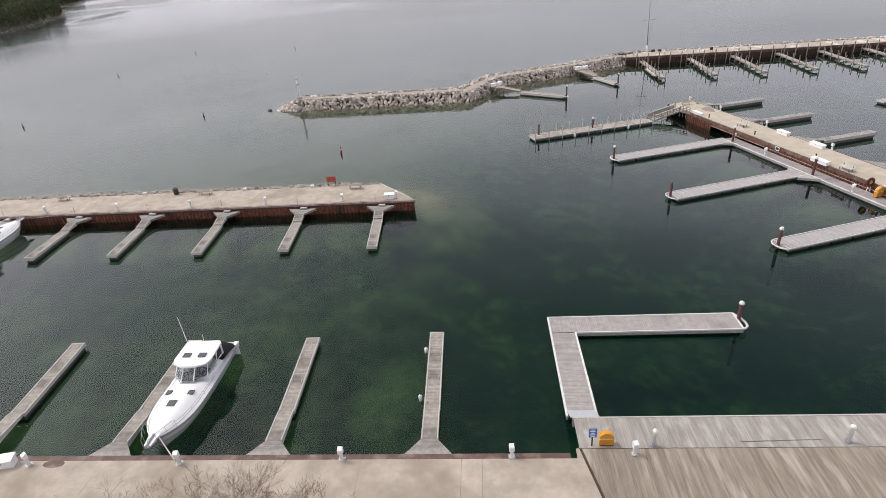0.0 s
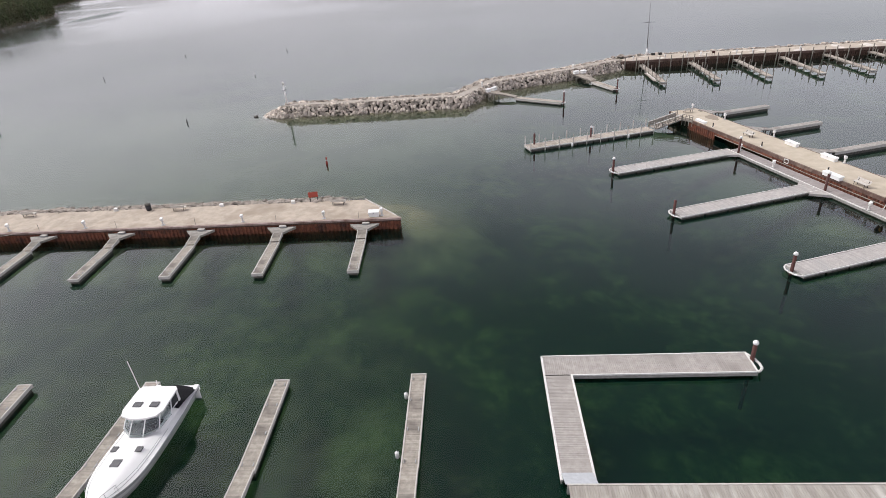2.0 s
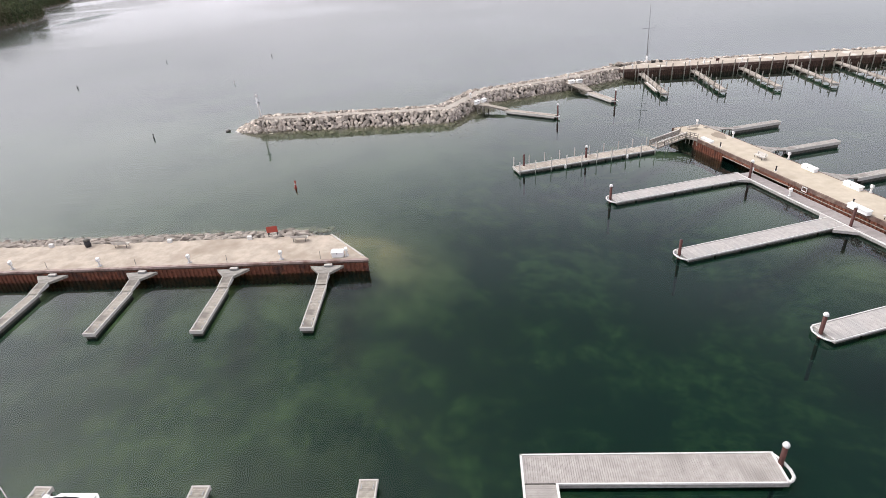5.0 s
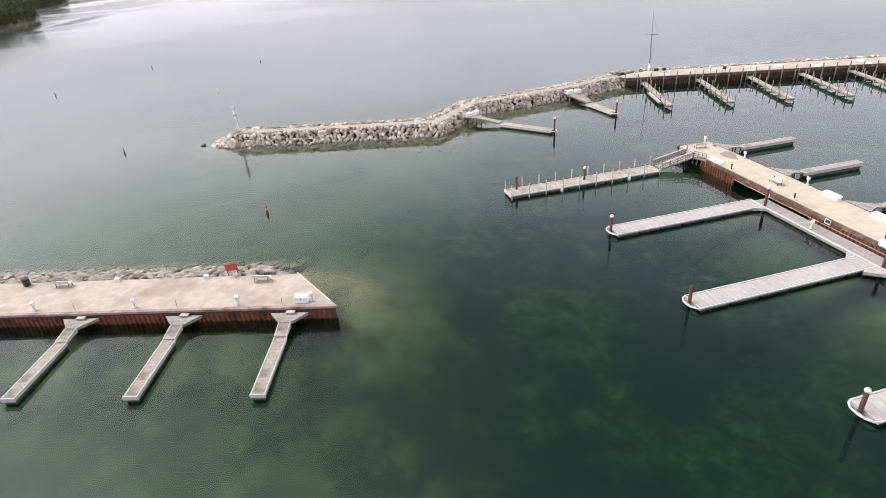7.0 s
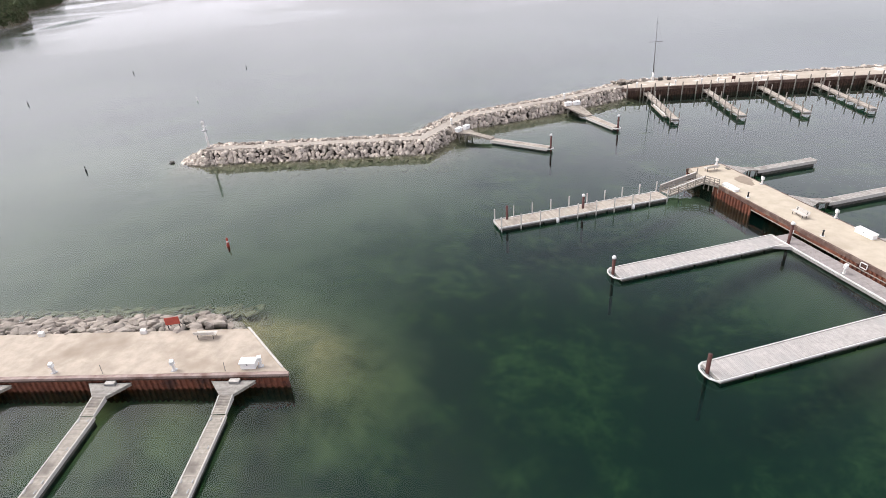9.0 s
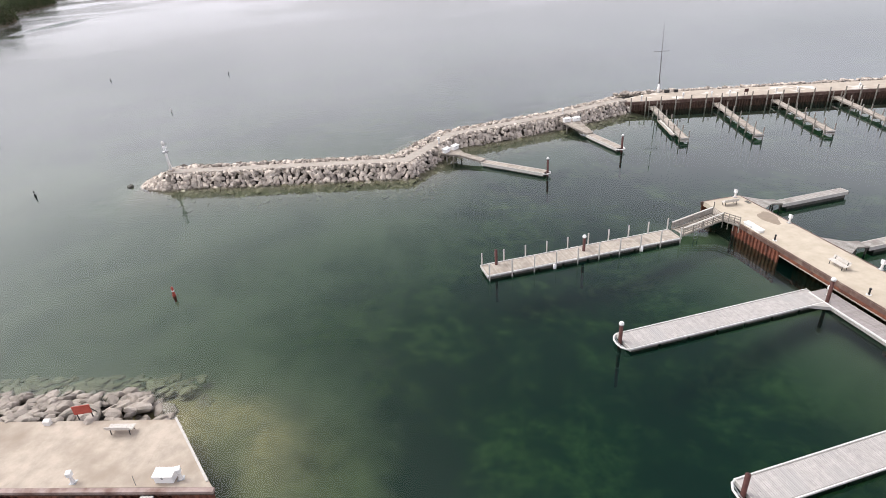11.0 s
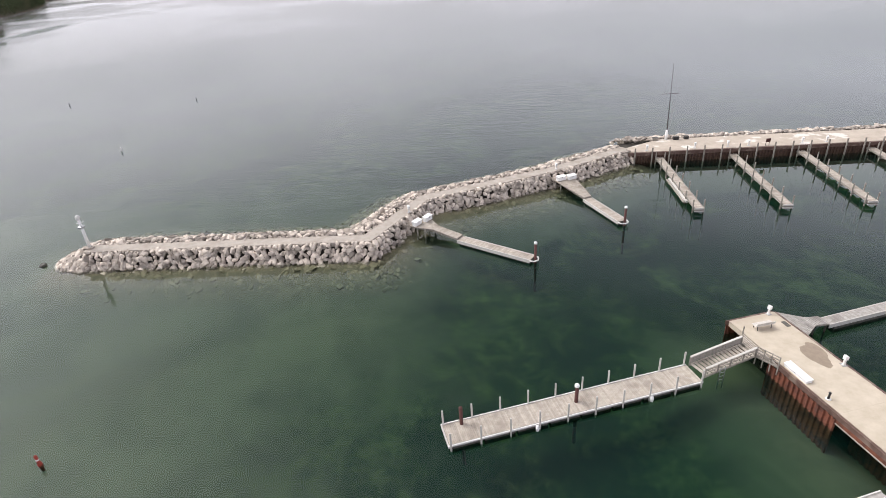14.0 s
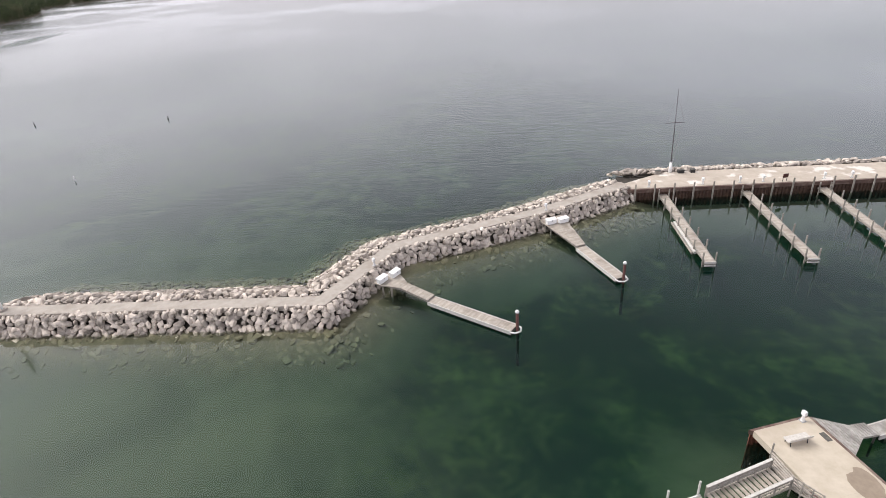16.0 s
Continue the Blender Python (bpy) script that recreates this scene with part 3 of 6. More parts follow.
part("edge_beam", made(block, -160, -8.2, 66.0, 66.34, 1.26, 1.49, bevel=0.03), CAP_PALE, pier, "faded pinkish steel edge beam")
part("waling", made(block, -160, -8.25, 66.06, 66.3, 1.08, 1.255, bevel=0.01), RUST_DARK, pier, "dark rusty waling under the beam")
bm = bmesh.new()
sheet_wall(bm, (-160, 66.25), (-8.3, 66.25), -4.5, 1.1)
sheet_wall(bm, (-8.5, 66.25), (-13.65, 72.3), -4.5, 1.3)
part("sheet_piling", bm, RUST, pier, "rust-red corrugated sheet piling")
part("fill", made(prism, ((-160, 66.5), (-8.9, 66.5), (-13.8, 72.1), (-160, 72.1)), -4.6, 0.89), SHADE_CORE, pier)
part("end_kerb", made(prism, ((-8.9, 66.7), (-8.78, 66.8), (-13.6, 72.4), (-13.72, 72.3)), 1.3, 1.6, bevel=0.02), EDGE, pier, "pale kerb along the slanted end")

# long inner pier, turned to the right-hand docks
PA = math.radians(16.0)
PD, PN = Vector((math.sin(PA), -math.cos(PA))), Vector((math.cos(PA), math.sin(PA)))
PO = Vector((35.75, 106.35))


def on_pier(s, w):
    """Plan point s metres along the long pier from its head and w metres in from its harbour edge."""
    return PO + PD * s + PN * w


long_pier = tagged(new("pier"), "long concrete pier with rusty piling, ramps and fingers", "pier", kind="structure")
cuts = [0, 6.5, 12.5, 18.5, 24.5, 30.5, 36.5, 42.5, 48.5, 54.5, 60.5, 75, 90]
for a, b in zip(cuts, cuts[1:]):
    panels(long_pier, ([on_pier(s, w) for s, w in ((b - 0.003, 0.25), (b - 0.003, 5.1), (a + 0.003, 5.1), (a + 0.003, 0.25))],), 1.1, 1.66, CONCRETE_PALE)
bm = bmesh.new()
prism(bm, [tuple(on_pier(s, w)) for s, w in ((90, 0.0), (90, 0.24), (5.5, 0.24), (5.5, 0.0))], 1.2, 1.63)
prism(bm, [tuple(on_pier(s, w)) for s, w in ((90, 5.11), (90, 5.35), (0, 5.35), (0, 5.11))], 1.2, 1.63)
prism(bm, [tuple(on_pier(s, w)) for s, w in ((0, 0.25), (0, 5.1), (-0.22, 5.1), (-0.22, 0.0))], 1.2, 1.63)
soften(bm, 0.03)
part("edge_beam", bm, CAP, long_pier, "brown steel edge beam")
bm = bmesh.new()
sheet_wall(bm, on_pier(5.5, 0.05), on_pier(12.6, 0.05), -4.5, 1.2)
sheet_wall(bm, on_pier(12.6, 2.2), on_pier(25.0, 2.2), -4.5, 1.2)
sheet_wall(bm, on_pier(25.0, 0.1), on_pier(90, 0.1), -4.5, 1.2)
sheet_wall(bm, on_pier(90, 5.2), on_pier(0, 5.2), -4.5, 1.2)
sheet_wall(bm, on_pier(-0.1, 5.2), on_pier(-0.1, 0.1), -4.5, 1.2)
part("sheet_piling", bm, RUST, long_pier, "rust-red corrugated sheet piling")
part("fill", made(prism, [tuple(on_pier(s, w)) for s, w in ((89, 2.5), (89, 4.9), (0.2, 4.9), (0.2, 2.5))], -4.6, 1.08), SHADE_CORE, long_pier)
bm = bmesh.new()
prism(bm, [tuple(on_pier(s, w)) for s, w in ((25.0, 0.02), (25.0, 0.2), (12.6, 0.2), (12.6, 0.02))], 0.85, 1.2)
part("deep_fascia", bm, RUST, long_pier, "rusty deep edge plate")
part("fascia_lip", made(prism, [tuple(on_pier(s, w)) for s, w in ((90, -0.08), (90, 0.0), (12.6, 0.0), (12.6, -0.08))], 0.8, 0.88), TIMBER, long_pier)

# breakwater pier with the mast
m_pier = tagged(new("pier"), "breakwater pier of pale concrete with dark piling", "pier", kind="structure")
panels(m_pier, (((37.6, 154.55), (45.994, 154.55), (45.994, 160.8), (44.6, 160.7), (37.8, 156.7)),), 1.2, 1.9, CONCRETE_SCALED)
xs = [46, 49, 55, 60.5, 66, 71.5, 77, 83, 89, 95, 101, 110, 125, 150, 190]
for a, b in zip(xs, xs[1:]):
    panels(m_pier, (((a + 0.006, 154.55), (b - 0.006, 154.55), (b - 0.006, 160.8), (a + 0.006, 160.8)),), 1.2, 1.9, CONCRETE_SCALED)
part("edge_beam", made(block, 37.4, 190, 154.2, 154.54, 1.3, 1.86, bevel=0.03), CAP, m_pier)
bm = bmesh.new()
sheet_wall(bm, (37.4, 154.5), (190, 154.5), -4.5, 1.3)
part("sheet_piling", bm, RUST_DARK, m_pier, "dark rusted sheet piling")
part("fill", made(block, 37.8, 190, 154.7, 161.5, -4.6, 1.18), SHADE_CORE, m_pier)

# breakwater path on its rubble mound
mound = tagged(new("breakwater"), "rubble breakwater of pale boulders with a concrete path", "breakwater", kind="structure")


def ribbon(bm, pts, half, z0, z1):
    """A flat band along a broken line, mitred at its bends."""
    left, right = [], []
    for i, p in enumerate(pts):
        p = Vector(p)
        ways = []
        if i:
            ways.append((p - Vector(pts[i - 1])).normalized())
        if i < len(pts) - 1:
            ways.append((Vector(pts[i + 1]) - p).normalized())
        way = sum(ways, Vector((0, 0))).normalized()
        side = Vector((-way.y, way.x)) * (half / max(0.4, way.dot(ways[0])))
        left.append(p + side)
        right.append(p - side)
    for i in range(len(pts) - 1):
        prism(bm, [tuple(q) for q in (right[i], right[i + 1], left[i + 1], left[i])], z0, z1)


PATH_LINE = ((-40.6, 125.6), (-2.2, 125.7), (4.3, 138.3), (24.0, 147.3), (37.9, 156.0))
part("path", made(ribbon, PATH_LINE, 0.95, 1.6, 2.2, bevel=0.02), CONCRETE_PATH, mound, "narrow concrete path")


# ---- docks ----
def finger_dock(name_label, ramp_end, length, slant, group, z_root=0.95, z_ramp=0.72, z_end=0.62):
    """A finger dock along +y from a splayed head at the origin: head, short ramp, float with side timbers."""
    ob = thing("finger_dock", name_label, "dock", group)
    drift = lambda y: slant * max(0, y - 1.5) / (length - 1.5)
    bm = bmesh.new()
    for i in range(10):
        y0, y1 = i * 0.16, i * 0.16 + 0.148
        h0, h1 = 1.85 - 1.3 * y0 / 1.6, 1.85 - 1.3 * y1 / 1.6
        prism(bm, ((-h0, y0), (h0, y0), (h1, y1), (-h1, y1)), z_root - 0.05, z_root)
    part("head_decking", bm, PLANK, ob, "splayed plank head", kind="stuff")
    part("head_frame", made(prism, ((-1.8, 0.02), (1.8, 0.02), (0.5, 1.6), (-0.5, 1.6)), z_root - 0.3, z_root - 0.06), TIMBER, ob)
    k = round((length - 1.62) / 0.15)
    bm = bmesh.new()
    for i in range(k):
        y0 = 1.62 + i * 0.15
        z = z_root - 0.01 - (z_root - z_ramp) * min(1, (y0 - 1.6) / (ramp_end - 1.6)) if y0 < ramp_end else z_end
        d = drift(y0)
        block(bm, d - 0.5, d + 0.5, y0, y0 + 0.138, z - 0.04, z + random.uniform(-0.004, 0.004))
    part("decking", bm, PLANK_FINGER, ob, kind="stuff")
    for s in (-1, 1):
        bm = bmesh.new()
        prism(bm, [(drift(y) + s * w, y) for w, y in ((0.5, 1.62), (0.58, 1.62), (0.58, ramp_end), (0.5, ramp_end))][::s],
              lambda x, y: z_ramp - 0.2, lambda x, y: (z_root if y < 2 else z_ramp) + 0.03)
        prism(bm, [(drift(y) + s * w, y) for w, y in ((0.505, ramp_end + 0.02), (0.6, ramp_end + 0.02), (0.6, length), (0.505, length))][::s], z_end - 0.26, z_end + 0.035)
        part("side_timber", bm, EDGE, ob, "pale side timber")
    bm = bmesh.new()
    prism(bm, [(drift(y) + w, y) for w, y in ((-0.48, ramp_end + 0.05), (0.48, ramp_end + 0.05), (0.48, length - 0.05), (-0.48, length - 0.05))], -0.35, z_end - 0.05)
    part("float", bm, FLOAT, ob, "dark float")
    part("end_timber", made(block, drift(length) - 0.62, drift(length) + 0.62, length, length + 0.1, z_end - 0.3, z_end + 0.06, bevel=0.02), EDGE, ob)
    for y in (ramp_end + 0.5, ramp_end + 3.2, ramp_end + 6.0, length - 0.5):
        for s in (-0.38, 0.38):
            bm = bmesh.new()
            x = drift(y) + s
            rod(bm, (x, y - 0.16, z_end + 0.1), (x, y + 0.16, z_end + 0.1), 0.03, 6)
            rod(bm, (x, y - 0.05, z_end), (x, y - 0.05, z_end + 0.1), 0.025, 6)
            rod(bm, (x, y + 0.05, z_end), (x, y + 0.05, z_end + 0.1), 0.025, 6)
            part("cleat", bm, GALV, ob, "dark metal cleat")
    return ob


QF = "weathered grey plank finger dock moored to the quay"
first = finger_dock(QF, 4.7, 13.4, -0.25, "finger docks of the quay")
first.matrix_basis = pose(-3.45, 24.82, 0) @ Matrix.Diagonal((1, 1.028, 1, 1))
for x, turn in ((-14.2, 0.6), (-25.3, -1.0), (-35.2, 3.6), (-46.0, 3.6)):
    copy_thing(first, pose(x, 24.78, 0, 0, 0, turn) @ Matrix.Diagonal((1, 0.974, 1, 1)))
PF = "weathered grey plank finger dock under the rusty pier wall"
second = finger_dock(PF, 3.4, 10.7, -0.55, "finger docks of the pier")
second.matrix_basis = pose(-12.75, 65.95, 0, 0, 0, 180)
for i in range(1, 9):
    copy_thing(second, pose(-12.75 - 10.42 * i, 65.95, 0, 0, 0, 180))


def steel_pile(ob, x, y, z0, z1, cap=True):
    pile = part("steel_post", made(rod, (x, y, -4.5), (x, y, z1), 0.16, 12), PILE, ob, "red-brown steel pile", True)
    if cap:
        bm = bmesh.new()
        lathe(bm, x, y, ((0.2, z1 - 0.1), (0.22, z1 + 0.02), (0.15, z1 + 0.16), (0.03, z1 + 0.24)), 12)
        part("cap", bm, WHITE, pile, "white domed cap", True)
    return pile


def nose(ob, x, y0, y1, z):
    """A white rubber nose loop round the pile at a float's end, towards -x."""
    bm = bmesh.new()
    pts = [(x, y0), (x - 0.2, y0 + 0.05), (x - 0.52, y0 + 0.5), (x - 0.6, (y0 + y1) / 2), (x - 0.52, y1 - 0.5), (x - 0.2, y1 - 0.05), (x, y1)]
    for a, b in zip(pts, pts[1:]):
        rod(bm, (*a, z - 0.06), (*b, z - 0.06), 0.075, 8)
    part("nose_fender", bm, WHITE_OLD, ob, "white rubber nose fender", True)
    bm = bmesh.new()
    for a, b in ((pts[1], pts[4]), (pts[5], pts[2])):
        rod(bm, (*a, z - 0.06), (*b, z - 0.06), 0.04, 6)
    part("pile_guide", bm, GALV, ob)


SIDE = material("grey_side_timber", ((0.24, 0.235, 0.22), (0.36, 0.35, 0.33)), 4.0, 0.8, bump=0.2)


def float_dock(label, length, width, z=0.5, group="", pile=None, cap=True, nosed=True, deck=None):
    """A wide float from x=0 (free end) to x=length, its width about y=0."""
    ob = thing("floating_dock", label, "dock", group)
    h = width / 2
    bm = bmesh.new()
    boards(bm, 0.02, length, -h + 0.1, h - 0.1, z, "x", 0.15)
    part("decking", bm, deck or PLANK_PALE, ob, kind="stuff")
    for s in (-1, 1):
        a, b = sorted((s * h, s * (h - 0.095)))
        part("side_timber", made(block, 0, length, a, b, z - 0.24, z + 0.03, bevel=0.015), SIDE, ob, "grey side timber")
        part("rub_rail", made(block, -0.1, length, *sorted((s * (h - 0.02), s * (h + 0.06))), z - 0.09, z + 0.04, bevel=0.015), WHITE_OLD, ob, "white rub rail")
    part("end_timber", made(block, -0.09, -0.002, -h, h, z - 0.3, z + 0.03, bevel=0.015), EDGE, ob)
    k = max(1, round(length / 3))
    for i in range(k):
        part("float", made(block, i * length / k + 0.12, (i + 1) * length / k - 0.12, -h + 0.12, h - 0.12, -0.4, z - 0.05), FLOAT, ob)
    if nosed:
        nose(ob, -0.1, -h + 0.05, h - 0.05, z)
    if pile:
        steel_pile(ob, pile[0], pile[1], 0, pile[2], cap)
    return ob


WG = "wide floating docks"
W = "wide pale plank floating dock with a steel pile at its end"
d2 = float_dock(W, 19.6, 2.2, 0.5, WG, (-0.3, 0.1, 2.3))
d2.matrix_basis = pose(20.8, 81.4, 0, 0, 0, 17.9)
d3 = float_dock(W, 19.5, 2.2, 0.5, WG, (-0.3, 0.1, 2.2), False)
d3.matrix_basis = pose(24.65, 66.45, 0, 0, 0, 18.4)
d4 = float_dock(W, 16.5, 2.2, 0.5, WG, (-0.3, 0.1, 2.3))
d4.matrix_basis = pose(31.5, 52.75, 0, 0, 0, 18.2)

far_dock = float_dock("pale plank floating dock of the neighbouring pier", 14.0, 1.6, 0.6, WG, None, True, False)
far_dock.matrix_basis = pose(72.9, 105.0, 0, 0, 0, 17.8)

# the walkway float along the long pier, with its corner gussets
spine = thing("walkway_float", "narrow floating walkway beside the long concrete pier", "dock")
bm = bmesh.new()
WS = Vector((40.35, 88.7))
for i in range(224):
    a = on_pier(18.6 + 0.16 * i, -1.9)
    b = on_pier(18.6 + 0.16 * i, -0.14)
    c = on_pier(18.6 + 0.16 * i + 0.148, -0.14)
    d = on_pier(18.6 + 0.16 * i + 0.148, -1.9)
    prism(bm, [tuple(p) for p in (d, c, b, a)], 0.48, 0.525 + random.uniform(-0.004, 0.004))
part("decking", bm, PLANK_MAUVE, spine, "mauve-grey planks", kind="stuff")
bm = bmesh.new()
prism(bm, [tuple(on_pier(s, w)) for s, w in ((54.4, -2.0), (54.4, -1.91), (18.6, -1.91), (18.6, -2.0))], 0.15, 0.44)
part("side_timber", bm, SIDE, spine)
part("rub_rail", made(prism, [tuple(on_pier(s, w)) for s, w in ((54.4, -2.03), (54.4, -1.91), (18.6, -1.91), (18.6, -2.03))], 0.44, 0.56), WHITE_OLD, spine, "white rub rail")
part("float", made(prism, [tuple(on_pier(s, w)) for s, w in ((54.2, -1.85), (54.2, -0.5), (18.8, -0.5), (18.8, -1.85))], -0.4, 0.46), FLOAT, spine)
for p, q, r in (((38.03, 85.81), (40.15, 85.3), (40.2, 87.2)), ((41.8, 70.6), (44.4, 69.6), (44.0, 73.2)), ((41.65, 73.15), (43.4, 72.6), (42.77, 74.95))):
    part("gusset", made(prism, (p, q, r), 0.2, 0.515), PLANK_PALE, spine)
for s, w in ((20.4, -1.75), (36.0, -1.75), (51.0, -1.75)):
    p = on_pier(s, w)
    steel_pile(spine, p.x, p.y, 0, 2.85)

PLATE = material("pale_blue_grey_plate", ((0.40, 0.42, 0.45), (0.50, 0.52, 0.55)), 3.0, 0.6)
# L-shaped dock off the boardwalk
ell = thing("floating_dock", "L-shaped grey plank floating dock with a capped pile", "dock")
bm = bmesh.new()
boards(bm, 6.1, 8.05, 29.32, 38.3, 0.55, "y", 0.15)
boards(bm, 6.1, 21.8, 38.4, 40.55, 0.55, "x", 0.15)
part("decking", bm, PLANK_SMOOTH, ell, kind="stuff")
for args in ((6.0, 6.09, 28.75, 40.66), (8.06, 8.15, 28.75, 38.3), (8.06, 21.8, 38.3, 38.39), (6.0, 21.8, 40.56, 40.66), (21.8, 21.88, 38.3, 40.66)):
    part("side_timber", made(block, *args, 0.2, 0.46, bevel=0.015), SIDE, ell, "grey side timber")
    part("rub_rail", made(block, args[0] - 0.03, args[1] + 0.03, args[2], args[3], 0.465, 0.59, bevel=0.015), WHITE_OLD, ell, "pale rub rail")
part("ramp_plate", made(prism, ((6.1, 27.76), (8.05, 27.76), (8.05, 29.3), (6.1, 29.3)), lambda x, y: 0.5 + 0.58 * (29.3 - y), lambda x, y: 0.58 + 0.58 * (29.3 - y)), PLATE, ell, "bluish grey ramp plate")
part("float", made(block, 6.2, 7.95, 29.0, 38.4, -0.4, 0.49), FLOAT, ell)
part("float", made(block, 6.2, 21.7, 38.5, 40.45, -0.4, 0.49), FLOAT, ell)
bm = bmesh.new()
pts = [(21.85, 38.4), (22.1, 38.5), (22.35, 38.8), (22.38, 39.3), (22.2, 40.0), (21.85, 40.55)]
for a, b in zip(pts, pts[1:]):
    rod(bm, (*a, 0.5), (*b, 0.5), 0.1, 8)
part("nose_fender", bm, WHITE_OLD, ell, "white rubber nose fender", True)
steel_pile(ell, 22.0, 39.75, 0, 2.15)

# dock with upright posts and the hinged ramp to the long pier
rail_dock = float_dock("plank floating dock lined with pale upright posts", 22.6, 2.35, 0.55, "", (1.55, 0.75, 2.35), False, False, PLANK_WARM)
rail_dock.matrix_basis = pose(9.35, 93.75, 0, 0, 0, 17.4)
steel_pile(rail_dock, 11.4, 0.1, 0, 2.3)
for i in range(10):
    for s in (-1, 1):
        x = 0.12 + i * 22.3 / 9
        part("post", made(rod, (x, s * 1.24, -0.3), (x, s * 1.24, 1.95), 0.08, 8), EDGE, rail_dock, "pale timber post")
for x in (7.3, 17.6):
    bm = bmesh.new()
    lathe(bm, x, -1.36, ((0.03, -0.1), (0.14, 0.0), (0.16, 0.25), (0.14, 0.5), (0.03, 0.6)), 10)
    part("fender", bm, WHITE, rail_dock, "white fender", True)


# fingers on the far side of the long pier
def pier_finger(s):
    p = on_pier(s, 5.3)
    ob = thing("finger_dock", "grey plank finger dock with a splayed head and open frame", "dock", "finger docks of the long pier")
    bm = bmesh.new()
    for i in range(14):
        y0, y1 = i * 0.286, i * 0.286 + 0.225
        h0, h1 = [2.05 - 1.4 * min(1, y / 2.4) for y in (y0, y1)]
        prism(bm, ((y0, -h0), (y1, -h1), (y1, h1), (y0, h0)), lambda x, y: 1.5 - 0.15 * x, lambda x, y: 1.56 - 0.15 * x)
    part("head_decking", bm, PLANK, ob, kind="stuff")
    for x in (0.6, 2.4, 3.8):
        for y in (-0.5, 0.5):
            part("leg", made(rod, (x, y, -1.5), (x, y, 1.4 - 0.15 * x), 0.09, 8), FLOAT, ob, "dark steel leg")
    for s2 in (-1, 1):
        part("head_beam", made(rod, (0.1, s2 * 0.6, 1.4), (4.0, s2 * 0.6, 0.84), 0.09, 6), TIMBER, ob)
    bm = bmesh.new()
    boards(bm, 4.0, 13.5, -0.64, 0.36, 0.86, "x", 0.15)
    part("decking", bm, PLANK, ob, kind="stuff")
    for s2 in (-1, 1):
        a, b = sorted((s2 * 0.51 - 0.14, s2 * 0.6 - 0.14))
        part("side_timber", made(block, 4.0, 13.5, a, b, 0.45, 0.89, bevel=0.015), EDGE, ob)
    part("end_timber", made(block, 13.51, 13.6, -0.74, 0.46, 0.35, 0.92), EDGE, ob)
    part("float", made(block, 4.8, 13.4, -0.6, 0.32, -0.4, 0.8), FLOAT, ob)
    ob.matrix_basis = pose(p.x, p.y, 0, 0, 0, 17.8)
    return ob


e1 = pier_finger(1.9)
for s in (13.6, 25.6, 37.6, 49.6):
    p = on_pier(s, 5.3)
    copy_thing(e1, pose(p.x, p.y, 0, 0, 0, 17.3))


# fingers of the breakwater pier, carried on posts
def post_finger():
    ob = thing("finger_dock", "narrow plank finger dock carried between timber posts", "dock", "finger docks of the breakwater pier")
    bm = bmesh.new()
    boards(bm, -0.52, 0.52, 0, 21.4, 0.85, "y", 0.15)
    part("decking", bm, PLANK_WARM, ob, kind="stuff")
    for s in (-1, 1):
        a, b = sorted((s * 0.53, s * 0.63))
        part("side_timber", made(block, a, b, 0, 21.4, 0.62, 0.88, bevel=0.015), TIMBER, ob)
    part("end_timber", made(block, -0.66, 0.66, 21.41, 21.52, 0.68, 0.9), EDGE, ob)
    part("end_bar", made(block, -0.66, 0.66, 21.41, 21.5, 0.3, 0.46), EDGE, ob)
    for i in range(7):
        for s in (-1, 1):
            y = 1.2 + i * 3.3
            part("post", made(rod, (s * 0.74, y, -4.5), (s * 0.74, y, 1.95), 0.1, 8), TIMBER, ob)
        part("cross_beam", made(block, -0.7, 0.7, 1.1 + i * 3.3, 1.3 + i * 3.3, 0.3, 0.5), TIMBER, ob)
    return ob


mf = post_finger()
mf.matrix_basis = pose(43.2, 154.9, 0, 0, 0, 178.6)
for x in (55.3, 66.3, 77.4, 87.9, 98.6, 109.5, 120.5, 131.5):
    copy_thing(mf, pose(x, 154.9, 0, 0, 0, 177.6))
for i in range(40):
    x = 39.0 + 2.85 * i
    wall_post = thing("mooring_post", "grey timber mooring post against the pier wall", "post", "posts of the breakwater pier", (x, 154.0, 0))
    part("shaft", made(rod, (0, 0, -4.5), (0, 0, 2.75), 0.13, 8), TIMBER, wall_post) if not i else None
    if not i:
        first_post = wall_post
    else:
        bpy.data.objects.remove(wall_post)
        copy_thing(first_post, pose(x, 154.0, 0))


